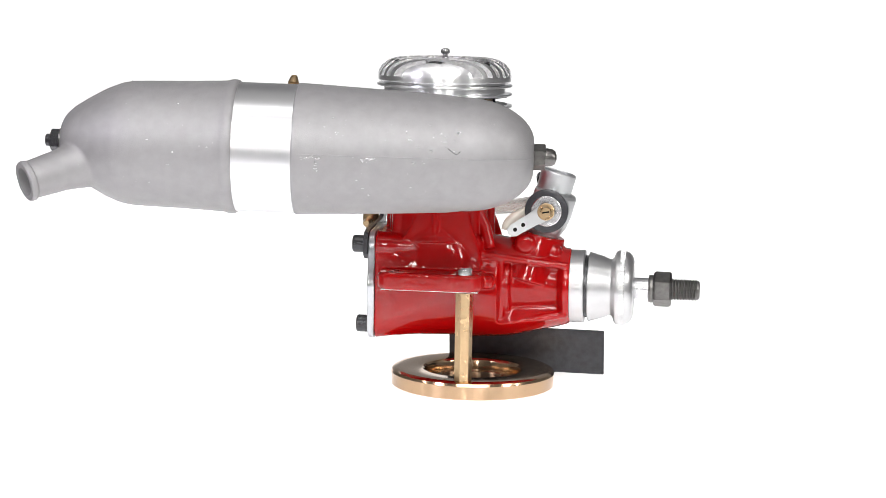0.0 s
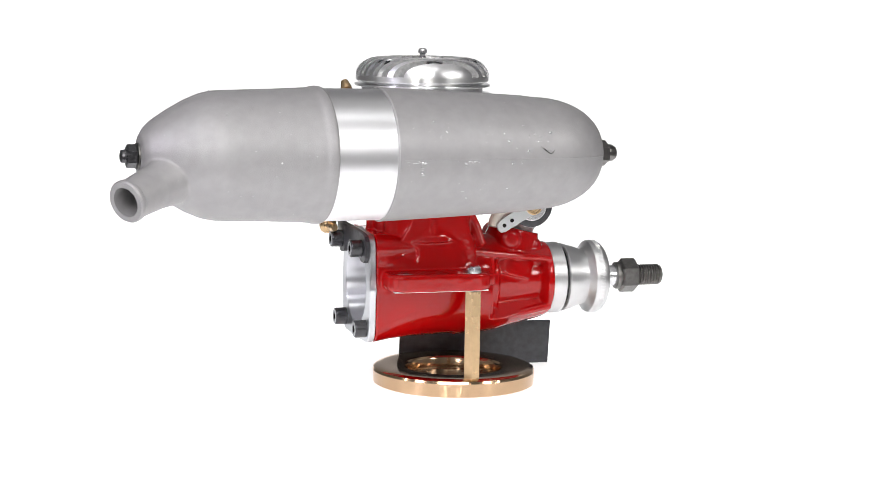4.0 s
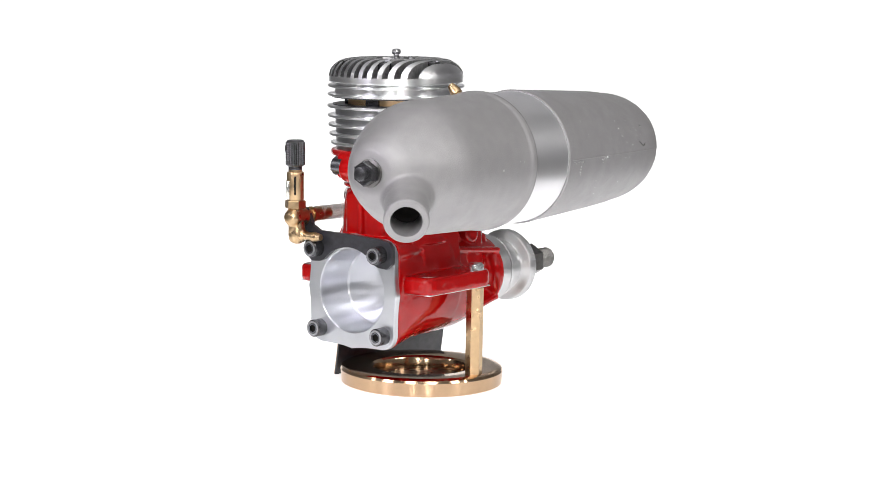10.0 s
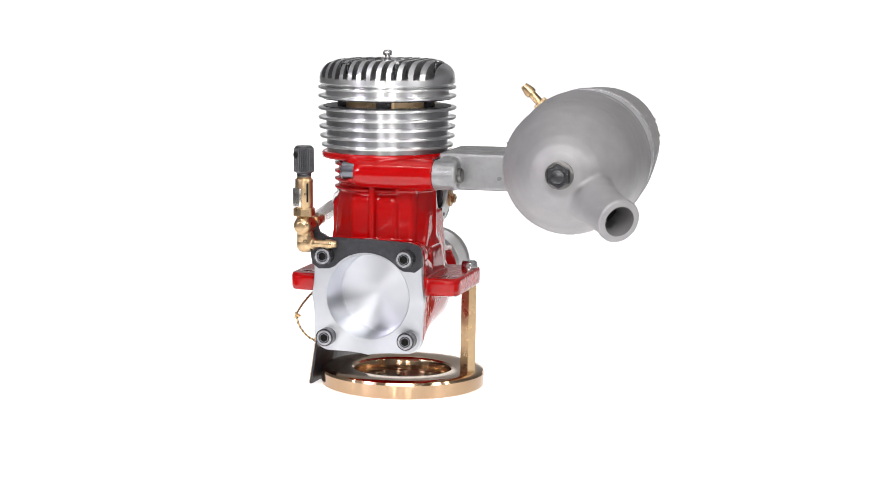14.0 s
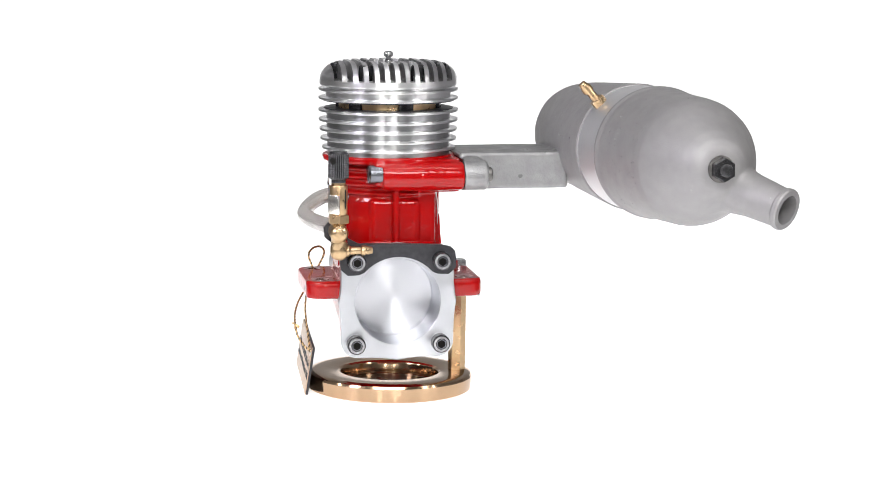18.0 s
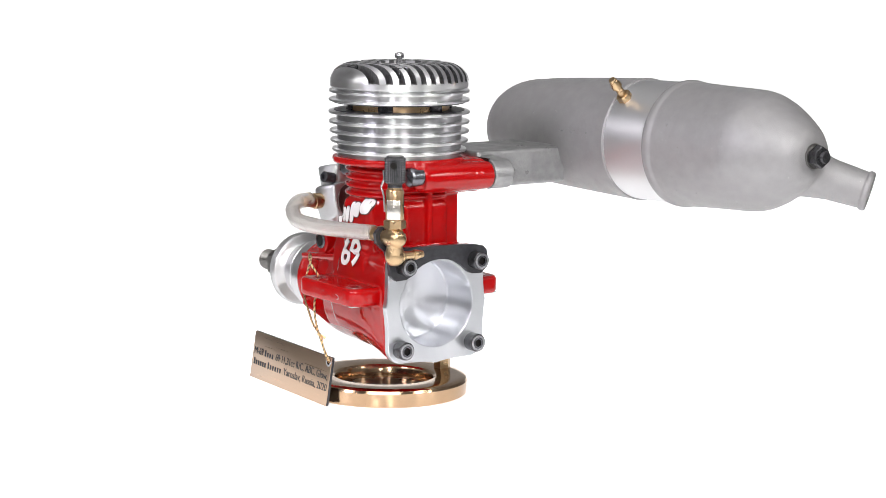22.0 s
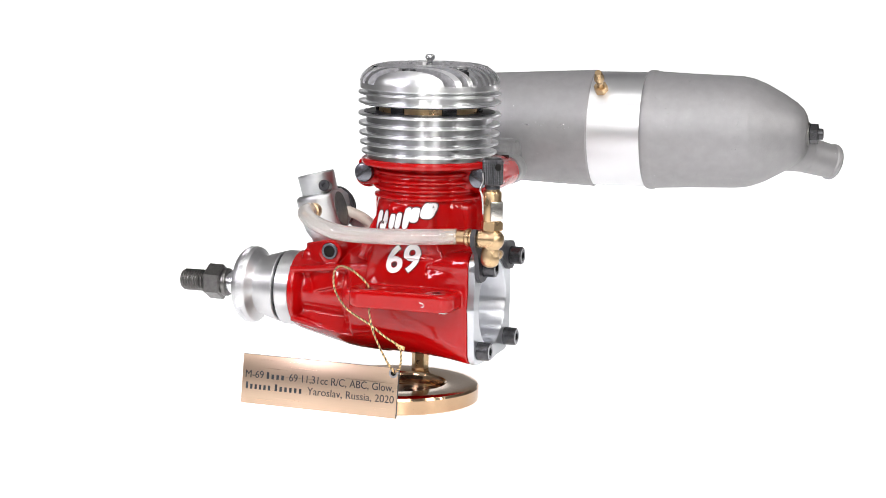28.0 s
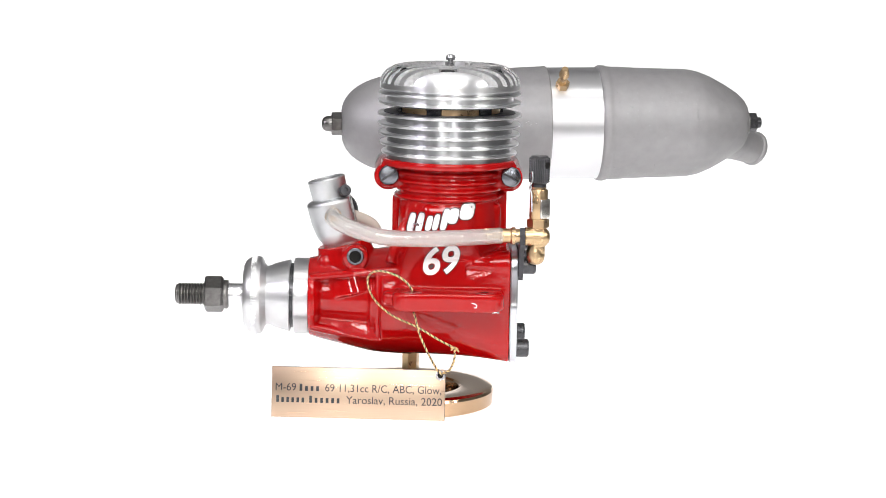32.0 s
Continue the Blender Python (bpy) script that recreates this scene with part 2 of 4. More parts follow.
def sweep(points, r, n=12, bm=None, inner=0):
    """A round cord along points; inner: the bore of a tube."""
    bm = bm or bmesh.new()
    pts = [Vector(p) for p in points]
    up = Vector((0, 0, 1))
    radius = r if callable(r) else (lambda i: r)

    def skin(rr):
        rings, side = [], None
        for i, p in enumerate(pts):
            d = (pts[min(i + 1, len(pts) - 1)] - pts[max(i - 1, 0)]).normalized()
            if side is None:
                side = d.cross(up if abs(d.z) < 0.9 else Vector((1, 0, 0))).normalized()
            side = (side - d * side.dot(d)).normalized()
            other = d.cross(side)
            rings.append([bm.verts.new(p + (side * math.cos(2 * math.pi * k / n) + other * math.sin(2 * math.pi * k / n)) * rr(i)) for k in range(n)])
        for a, b in zip(rings, rings[1:]):
            for k in range(n):
                j = (k + 1) % n
                bm.faces.new((a[k], a[j], b[j], b[k]))
        return rings

    outer = skin(radius)
    if inner:
        within = skin(lambda i: inner)
        for e in (0, -1):
            for k in range(n):
                j = (k + 1) % n
                bm.faces.new((outer[e][k], outer[e][j], within[e][j], within[e][k]))
    else:
        bm.faces.new(outer[0][::-1])
        bm.faces.new(outer[-1])
    return bm


def rounded_square(half, r, n=64, bulge=0.0):
    """Points at even angles on a rounded square, anticlockwise from +x."""
    out = []
    for i in range(n):
        a = 2 * math.pi * i / n
        c, s = abs(math.cos(a)), abs(math.sin(a))
        k = half / max(c, s)
        x, y = k * c, k * s
        if x > half - r and y > half - r:
            q = half - r
            # meet the corner's circle along the same direction
            bq = q * (c + s)
            k = bq + math.sqrt(max(bq * bq - (2 * q * q - r * r), 0))
        k += bulge * (1 - abs(math.sin(2 * a))) ** 2
        out.append((k * math.cos(a), k * math.sin(a)))
    return out


def hexagon(af):
    r = af / math.sqrt(3)
    return [(r * math.cos(math.pi / 3 * i), r * math.sin(math.pi / 3 * i)) for i in range(6)]


def lettering(text, size, depth, shear=0.0, bold=0.0):
    """Raised letters in x, y as a mesh in millimetres, centred on their width, with its width."""
    cu = bpy.data.curves.new("letters", "FONT")
    cu.body, cu.size, cu.extrude, cu.shear, cu.align_x, cu.offset = text, size, depth, shear, "CENTER", bold
    ob = bpy.data.objects.new("letters", cu)
    scene.collection.objects.link(ob)
    deps = bpy.context.evaluated_depsgraph_get()
    me = bpy.data.meshes.new_from_object(ob.evaluated_get(deps))
    bpy.data.objects.remove(ob)
    bm = bmesh.new()
    bm.from_mesh(me)
    bpy.data.meshes.remove(me)
    return bm


def fused(bm, voxel=0.45, rounds=6):
    """Melts overlapping solids into one casting with soft fillets."""
    me = bpy.data.meshes.new("raw")
    bmesh.ops.recalc_face_normals(bm, faces=bm.faces)
    bm.to_mesh(me)
    bm.free()
    ob = bpy.data.objects.new("raw", me)
    scene.collection.objects.link(ob)
    mod = ob.modifiers.new("melt", "REMESH")
    mod.mode, mod.voxel_size = "VOXEL", voxel
    sm = ob.modifiers.new("soften", "SMOOTH")
    sm.factor, sm.iterations = 0.5, rounds
    deps = bpy.context.evaluated_depsgraph_get()
    out = bpy.data.meshes.new_from_object(ob.evaluated_get(deps))
    bpy.data.objects.remove(ob)
    bm = bmesh.new()
    bm.from_mesh(out)
    bpy.data.meshes.remove(out)
    return bm


ALONG_X = at(0, 0, 0, 0, 90, 0)      # the lathe's axis laid along +x


# ---- structure: white sweep, and an unseen room added round it for reflections ----
def backdrop():
    """A shallow white sheet with an added glow, flat under the engine and curled up at its far end."""
    bm = bmesh.new()
    rows = [(-330, 0), (0, 0), (150, 0), (600, 0), (1100, 0)]
    for i in range(1, 9):
        a = math.radians(60 * i / 8)
        rows.append((1100 + 400 * math.sin(a), 400 - 400 * math.cos(a)))
    under = [(y, z - 4) for y, z in reversed(rows)]
    loop = rows + under
    ends = [[bm.verts.new((side * (235 + 0.22 * max(0.0, y - 150)), y, z)) for y, z in loop] for side in (-1, 1)]
    n = len(loop)
    for k in range(n):
        bm.faces.new((ends[0][k], ends[0][(k + 1) % n], ends[1][(k + 1) % n], ends[1][k]))
    for k in range(len(rows) - 1):
        for e in ends:
            bm.faces.new((e[k], e[k + 1], e[n - 2 - k], e[n - 1 - k]))
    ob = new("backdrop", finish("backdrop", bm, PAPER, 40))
    return tagged(ob, "seamless white sweep with an added glow, under and behind the engine", "backdrop", kind="structure")


backdrop()


def wall(name, x0, x1, y0, y1, z0, z1, mat, label, cat):
    ob = new(name, finish(name, rounded_box(x0, x1, y0, y1, z0, z1, 0), mat))
    return tagged(ob, label, cat, kind="structure")


# unseen surroundings, their tones chosen for what the metal reflects
wall("floor", -2600, 2600, -2600, 2000, -60, -10, FLOOR, "unseen grey top added round the white sheet", "floor")
wall("wall_back", -2600, 2600, 1900, 2000, -10, 2200, WALL, "unseen grey wall added behind the white sweep", "wall")
wall("wall_front", -2600, 2600, -2600, -2500, -10, 2200, WHITE_WALL, "unseen white wall added behind the camera", "wall")
wall("wall_west", -2600, -2500, -2500, 1900, -10, 2200, WALL, "unseen added grey side wall", "wall")
wall("wall_east", 2500, 2600, -2500, 1900, -10, 2200, WALL, "unseen added grey side wall", "wall")
wall("ceiling", -2600, 2600, -2600, 2000, 2200, 2260, CEIL, "unseen added white ceiling", "ceiling")


# ---- the model engine ----
engine = tagged(new("model_engine"), "red model glow engine with grey muffler on a brass stand", "model engine")
CRANK_Z = 37.8


def crankcase():
    bm = bmesh.new()
    X = at(0, 0, CRANK_Z, 0, 90, 0)
    # rear drum with its square flange, tapering nose
    rings = []
    for x, half, r in ((-21.6, 19.7, 5.6), (-18.2, 19.4, 6.8), (-13, 19.2, 9.5), (-4, 19.2, 14), (14, 19.2, 17.5), (16.5, 18.4, 17.5)):
        rings.append([bm.verts.new((x, p[0], CRANK_Z + p[1])) for p in rounded_square(half, r, 96)])
    hole = [[bm.verts.new((x, 16.0 * math.cos(2 * math.pi * k / 96), CRANK_Z + 16.0 * math.sin(2 * math.pi * k / 96))) for k in range(96)] for x in (-7, -21.6)]
    loops = rings[::-1]
    for ra, rb in zip(loops + hole[::-1], loops[1:] + hole[::-1]):
        if ra is rb:
            continue
        for k in range(96):
            bm.faces.new((ra[k], ra[(k + 1) % 96], rb[(k + 1) % 96], rb[k]))
    bm.faces.new(rings[-1])
    bm.faces.new(hole[0])
    # pointed bosses behind the backplate screws
    for s in (1, -1):
        for up in (1,):
            lathe([(-21.5, 5.3), (-16, 4.9), (-8, 3.2), (-1, 0.8)], 24, bm, at(0, s * 14.6, CRANK_Z + up * 14.4, 0, 90, 0))
    # side walls that carry the barrel down to the lugs
    for s in (1, -1):
        prism([(-20.6, 42), (17, 42), (16.6, 49), (15.2, 55), (13.4, 60), (12, 66), (-7, 66), (-9, 60), (-12, 55), (-17, 50)], 16.1, 17.5, 0.5, bm, Matrix(((1, 0, 0, 0), (0, 0, s, 0), (0, 1, 0, 0), (0, 0, 0, 1))))
    prism(rounded_square(17.4, 10.5, 64), 44, 56, 0.5, bm, at(0, 0, 0) @ Matrix.Diagonal((0.30, 1, 1, 1)))
    rounded_box(-5, 17, -17, 17, 42, 57, 3, bm)
    # tapering nose with a framed pocket on either side
    rings = []
    for x, deep in ((12, 0), (22.5, 0), (23.6, 1), (26.4, 1), (27.2, 2), (43.8, 2), (44.6, 1), (46.0, 0), (48.2, 0)):
        big = 19.2 + (13.6 - 19.2) * (x - 12) / 36.2
        rail = big * 0.63
        ring = []
        for k in range(120):
            a = 2 * math.pi * k / 120
            r = big
            if deep and abs(math.sin(a)) * big < rail:
                r = min(big, big * (0.84, 0.70)[deep - 1])
            elif math.sin(a) < 0:
                # the keel under the nose is fuller than a straight cone
                r += (0.8 + 1.6 * math.sin(math.pi * (x - 12) / 36.2)) * (48.2 - x) ** 0.3 / 2.9 * min(1.0, -1.6 * math.sin(a))
            ring.append(bm.verts.new((x, r * math.cos(a), CRANK_Z + r * math.sin(a))))
        rings.append(ring)
    for ra, rb in zip(rings, rings[1:]):
        for k in range(120):
            bm.faces.new((ra[k], ra[(k + 1) % 120], rb[(k + 1) % 120], rb[k]))
    bm.faces.new(rings[0])
    bm.faces.new(rings[-1])
    plate_with_hole(rounded_square(17.6, 8), 16.0, -20, -7, bm, X, 0.6)
    prism(rounded_square(17.5, 16), -8, 14, 0.6, bm, X)
    # ridges that frame the pockets of the nose
    for s in (1, -1):
        for x0, z0, y0, x1, z1, y1, r in ((47.4, 8.5, 10.8, 16, 12.2, 14.0, 1.3), (47.4, -9.0, 10.3, 17, -14.9, 10.6, 1.4), (23.6, 10.4, 13.4, 23.6, -12.0, 12.0, 1.2)):
            sweep([(x0, s * y0, CRANK_Z + z0), ((x0 + x1) / 2, s * ((y0 + y1) / 2 + 0.5), CRANK_Z + (z0 + z1) / 2), (x1, s * y1, CRANK_Z + z1)], r, 12, bm)
    # mounting lugs
    for s in (1, -1):
        ear = [(-19.3, 16.8), (18.6, 16.8)]
        for cx, turn in ((14.2, 0), (-14.9, 90)):
            ear += [(cx + 4.4 * math.cos(radians(turn + a)), 26.6 + 4.4 * math.sin(radians(turn + a))) for a in (0, 22, 45, 68, 90)]
        prism([(x, s * y) for x, y in ear], 38.2, 44.4, 1.1, bm)
    # cylinder barrel with red ridges and collar
    rings = []
    for z, half, r in ((45, 19.0, 11.0), (49, 18.7, 11.4), (52, 18.4, 11.9), (54.4, 18.0, 12.4), (57, 17.6, 12.8), (60, 17.4, 13), (67, 17.3, 13.6), (71.5, 17.2, 15), (74.6, 17.0, 16.9)):
        # the skirt stops short of the bore behind it
        rings.append([bm.verts.new((max(p[0], -6) if z < 54 else p[0], p[1], z)) for p in rounded_square(half, r, 96)])
    for ra, rb in zip(rings, rings[1:]):
        for k in range(96):
            bm.faces.new((ra[k], ra[(k + 1) % 96], rb[(k + 1) % 96], rb[k]))
    bm.faces.new(rings[0][::-1])
    bm.faces.new(rings[-1])
    lathe([(54.4, 19.4), (56.5, 18.2), (60, 17.6), (74, 17.4), (87, 17.4)], 64, bm)
    for z in (74.6, 77.4, 80.2, 83.0):
        lathe([(z - 0.8, 17), (z - 0.5, 19.0), (z + 0.5, 19.0), (z + 0.8, 17)], 64, bm)
    lathe([(84.6, 18), (85.2, 23.4), (87.0, 23.6), (87.6, 23.0)], 64, bm)
    # screw bosses of the exhaust clamp, running through to the outlet side
    for x in (-21.0, 21.0):
        lathe([(-23.2, 4.9), (-10, 5.2), (3.0, 5.0), (5.2, 4.6)], 32, bm, at(x, 0, 81.1, -90, 0, 0))
        rounded_box(min(x, x * 0.55), max(x, x * 0.55), -22.4, 6.0, 77.0, 86.8, 1.0, bm)
        rounded_box(min(x * 1.12, x * 0.6), max(x * 1.12, x * 0.6), 3.0, 8.2, 77.6, 86.6, 1.2, bm)
    rounded_box(-18, 18, -23.1, -8, 75.0, 87.0, 1.2, bm)
    # transfer bulges and vertical ribs
    for a in (0, 180):
        rounded_box(-2, 2, -1, 1, 54.6, 74, 0.6, bm, at(17.4 * math.cos(radians(a)), 17.4 * math.sin(radians(a)), 0, 0, 0, a))
    rounded_box(-9, 9, 14.5, 18.3, 54.6, 73, 2.5, bm)
    rounded_box(-20.5, -16, -1.1, 1.1, 54.6, 76, 0.7, bm)
    rounded_box(-1.1, 1.1, -18.2, -14, 54.6, 76, 0.7, bm)
    for s in (1, -1):
        # webs that flare from the barrel down to the case
        sweep([(14, s * 10, 66), (17.5, s * 11, 59), (19.5, s * 13, 52)], 2.2, 8, bm)
        rounded_box(16, 22, min(s * 12, s * 24), max(s * 12, s * 24), 38.6, 43.4, 1.5, bm)
    rounded_box(-18.2, -14, -9, 9, 54.6, 73, 2.0, bm)
    rounded_box(-16.6, -6, -14.6, -1.0, 54.6, 80, 1.8, bm)
    rounded_box(6, 15.0, -14.6, -4.0, 54.6, 80, 1.8, bm)
    # carburettor socket and its pinch bolt boss
    lathe([(-16, 12.5), (-6, 10.6), (1.0, 9.2)], 48, bm, at(36.2, 0, 56, 0, 14, 0))
    rounded_box(14, 45, -8.5, 8.5, 38, 53.6, 2.5, bm)
    lathe([(-11.2, 2.6), (-10.2, 3.8), (-8, 4.4), (12.9, 4.4)], 32, bm, at(31.8, 0, 53.6, -90, 0, 0))
    case = part("crankcase", fused(bm, 0.34, 9), RED, engine, "glossy red enamelled crankcase with cast ribs", angle=60)
    for s in (1, -1):
        front_end = -14.5 if s > 0 else 17.8
        part("machined_pad", rounded_box(-17.6, front_end - 0.6, min(s * 18.5, s * 30.4), max(s * 18.5, s * 30.4), 38.08 if s < 0 else 38.15, 38.5, 0.1), ALU_SATIN, case, "bare machined underside")
    part("paint_chip", sweep(smooth_path([(-8.2, 30.95, 41.6), (-9.6, 30.95, 41.2), (-9.9, 30.95, 40.3), (-8.9, 30.95, 40.0)], 4), 0.16, 6), ALU_SATIN, case, "pale curled chip in the paint of a lug")
    for x, y in ((11.8, 26.0), (-12.6, 25.9), (-12.5, -25.4)):
        part("mounting_hole", closed_lathe([(43.6, 1.5), (43.6, 3.2), (44.5, 3.2), (44.56, 2.9), (44.3, 1.5)], 32), ZINC, case, "bare countersunk mounting hole", m=at(x, y, 0))
        # dark disc in place of the shade down the hole
        part("hole_shade_disc", rod(1.55, 43.5, 44.4, 0.05, 24), DARK, case, m=at(x, y, 0))
    return case


case = crankcase()


def dome_radius(z):
    """The head's outline: upright below, rounded over to a flat top."""
    if z <= 113.4:
        return 24.3
    t = min((z - 113.4) / 6.6, 1.0)
    return 15.6 + 8.7 * math.sqrt(max(0.0, 1 - t * t))


def cylinder():
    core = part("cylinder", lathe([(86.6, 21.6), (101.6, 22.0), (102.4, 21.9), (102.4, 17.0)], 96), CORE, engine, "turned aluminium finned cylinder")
    for z, r in ((89.6, 23.6), (92.8, 24.2), (96.1, 24.5), (99.4, 24.7), (102.8, 24.8)):
        fin = part("cooling_fin", lathe([(-0.75, 19.5), (-0.5, r - 0.5), (-0.4, r - 0.1), (0.0, r), (0.4, r - 0.1), (0.5, r - 0.5), (0.75, 19.5)], 96), ALU, core, m=at(0, 0, z))
    # two added dark rings carry the shade and reflections of the head gap
    part("fin_top_shade", lathe([(103.2, 15), (103.2, 23.0), (103.62, 22.8), (103.62, 15)], 96), BLACK_PLATE, core, "dark ring standing in for reflections on the top fin")
    part("head_underside_shade", lathe([(106.05, 15), (106.05, 23.2), (106.5, 23.4), (106.5, 15)], 96), BLACK_PLATE, core, "dark ring standing in for shade under the head")
    part("liner_flange", lathe([(102.6, 17.6), (107, 17.6)], 64), BRASS, core, "brass cylinder liner rim")
    for i in range(6):
        a = 60 * i + 12
        part("spacer_lug", rounded_box(16.5, 18.5, -2.6, 2.6, 103.4, 106.6, 0.3, None, at(0, 0, 0, 0, 0, a)), BLACK, core)
    head = part("cylinder_head", lathe([(106.8, 18), (106.8, 22.2), (112.6, 22.2), (113.2, 24.1), (113.6, 24.0), (113.6, 5)], 96), ALU, engine, "domed aluminium head with milled cooling blades")
    for z in (107.0, 110.1):
        part("cooling_fin", lathe([(-0.7, 20), (-0.5, 24.2), (-0.35, 24.65), (0.0, 24.75), (0.35, 24.65), (0.5, 24.2), (0.7, 20)], 96), ALU, head, m=at(0, 0, z))
    part("head_skirt", lathe([(111.4, 20), (111.4, 24.0), (111.8, 24.3), (113.6, 24.3), (113.8, 20)], 96), ALU, head)

    # pockets milled down into the blades: round the plug and round each head bolt
    bolts = [(18.1 * math.cos(radians(60 * i + 26.5)), 18.1 * math.sin(radians(60 * i + 26.5))) for i in range(6)]
    pockets = [(0.0, 0.0, 8.0)] + [(x, y, 3.4) for x, y in bolts]

    def blade(y0, y1, cols):
        bm = bmesh.new()
        near = min(abs(y0), abs(y1))
        middle = (y0 + y1) / 2 if cols == 1 else (y0 if abs(y0) == near else y1)
        cuts = sorted((px, py, pr) for px, py, pr in pockets if abs(py - middle) < pr)
        top = 120.0 if near <= 15.6 else 113.4 + 6.6 * math.sqrt(max(0.0, 1 - ((near - 15.6) / 8.7) ** 2))
        zs = [113.0 + (top - 113.0) * f for f in (0, 0.18, 0.35, 0.36, 0.5, 0.64, 0.76, 0.86, 0.93, 0.98, 1.0)]

        def chord(cut, y, level=1):
            # the pockets end above the slot floor
            return math.sqrt(max(cut[2] ** 2 - (y - cut[1]) ** 2, 0.0)) if level else 0.0

        for before, after in zip([None] + cuts, cuts + [None]):
            reach = math.sqrt(24.3 ** 2 - middle ** 2)
            if (before and before[0] > reach - 0.3) or (after and after[0] < 0.3 - reach):
                continue
            grid = []
            for level, z in enumerate(zs):
                r = dome_radius(z)
                row = []
                for k in range(cols + 1):
                    y = y0 + (y1 - y0) * k / cols
                    low = before[0] + chord(before, y, level > 2) if before else -30.0
                    high = after[0] - chord(after, y, level > 2) if after else 30.0
                    y = math.copysign(min(abs(y), r), y)
                    x = math.sqrt(max(r * r - y * y, 0.0))
                    right = max(min(x, high), -x)
                    left = min(max(-x, low), x)
                    row.append((bm.verts.new((max(left, right), y, z)), bm.verts.new((min(left, right), y, z))))
                grid.append(row)
            for a, b in zip(grid, grid[1:]):
                for k in range(cols):
                    bm.faces.new((a[k][0], a[k + 1][0], b[k + 1][0], b[k][0]))
                    bm.faces.new((a[k + 1][1], a[k][1], b[k][1], b[k + 1][1]))
                for k in (0, cols):
                    bm.faces.new((a[k][0], b[k][0], b[k][1], a[k][1]))
            for row in (grid[0], grid[-1]):
                for k in range(cols):
                    bm.faces.new((row[k][0], row[k + 1][0], row[k + 1][1], row[k][1]))
        bmesh.ops.remove_doubles(bm, verts=bm.verts, dist=0.02)
        bmesh.ops.recalc_face_normals(bm, faces=bm.faces)
        return bm

    def flanks(ob):
        """The sawn sides of a blade are rougher than its turned outside; their grey also carries the slot's shade."""
        ob.data.materials.append(SAWN)
        ob.data.use_auto_texspace = False
        ob.data.texspace_location, ob.data.texspace_size = (0, 0, 0.1165), (0.0245, 0.0245, 0.0035)
        for f in ob.data.polygons:
            if abs(f.normal.y) > 0.97 and abs(f.center.y) < 0.0209:
                f.material_index = 1

    part("slot_floor", lathe([(113.6, 23.6), (113.75, 23.6), (113.75, 5)], 64), SAWN, head, "rough milled floor of the slots")
    for i in range(13):
        y = -21 + 3.5 * i
        if abs(y) < 20.5:
            flanks(part("cooling_blade", blade(y - 0.8, y + 0.8, 1), MILLED, head, angle=40))
    for s in (1, -1):
        flanks(part("end_cap", blade(*sorted((s * 20.7, s * 24.25)), 8), MILLED, head, angle=40))
    part("plug_boss", lathe([(113, 6), (116.5, 6), (116.8, 5.4)], 32), ALU, head)
    for x, y in bolts:
        part("head_bolt", lathe([(113.4, 2.45), (118.8, 2.45), (119.2, 2.1), (119.2, 1.4), (117.8, 1.3), (117.8, 0)], 24), BLACK, head, "dark disc standing in for the bolt well's shade head bolt", m=at(x, y, 0))
    plug = part("glow_plug", prism(hexagon(7.5), 116.4, 118.6, 0.3), STEEL, engine, "steel glow plug with a ball tip")
    part("tip", lathe([(118, 1.3), (120.2, 1.3), (120.4, 1.0), (121.2, 1.0), (121.4, 1.5), (122.2, 1.75), (123.0, 1.4), (123.3, 0.7), (123.3, 0)], 24), ZINC, plug)


cylinder()


def socket_screw(parent, m, r=3.15, h=4.4, mat=BLACK, label="black socket head cap screw"):
    """A cap screw whose head stands along +z from its seat."""
    rows = [(0, r), (h - 0.5, r), (h - 0.1, r - 0.3), (h, r - 0.6), (h, 1.55), (h - 2.2, 1.5), (h - 2.2, 0)]
    s = part("cap_screw", lathe(rows, 32), mat, parent, label, m)
    return s


def backplate():
    X = at(0, 0, CRANK_Z, 0, -90, 0)
    # the lathe's z now points to the rear
    outline = rounded_square(19.7, 5.6, 96, bulge=1.0)
    plate = part("backplate", plate_with_hole(outline, 14.9, 21.7, 24.2), PLATE, engine, "satin aluminium backplate with a deep turned cup", m=X)
    rows = [(24.0, 14.95), (23.8, 14.85), (10.0, 14.5), (9.4, 14.0), (9.3, 6), (9.25, 0)]
    part("cup", cup_mesh(rows), CUP, plate)
    for sy in (1, -1):
        for sz in (1, -1):
            seat = 26.0 if sz > 0 else 24.2
            where = at(sz * 14.6, sy * 14.8, seat)
            socket_screw(plate, where)
            part("screw_rim", closed_lathe([(4.2, 2.75), (4.44, 2.65), (4.46, 2.0), (4.2, 1.9)], 32), RIM, plate, "worn bright rim of a screw head", m=where)
            part("screw_rim", closed_lathe([(4.2, 1.75), (4.43, 1.75), (4.43, 1.5), (4.2, 1.5)], 6), SCREW, plate, m=where)
            # socket shade as a dark hexagon
            part("screw_socket", prism(hexagon(2.9), 3.0, 3.4, 0), DARK, plate, "dark hexagon standing in for the socket's shade", m=where)
    return plate


def cup_mesh(rows):
    bm = bmesh.new()
    lathe_rows = rows
    n = 96
    rings = []
    for h, r in lathe_rows:
        rings.append([bm.verts.new((0, 0, h))] if r == 0 else [bm.verts.new((r * math.cos(2 * math.pi * i / n), r * math.sin(2 * math.pi * i / n), h)) for i in range(n)])
    for a, b in zip(rings, rings[1:]):
        for i in range(n):
            j = (i + 1) % n
            if len(b) == 1:
                bm.faces.new((a[i], a[j], b[0]))
            else:
                bm.faces.new((a[i], a[j], b[j], b[i]))
    return bm


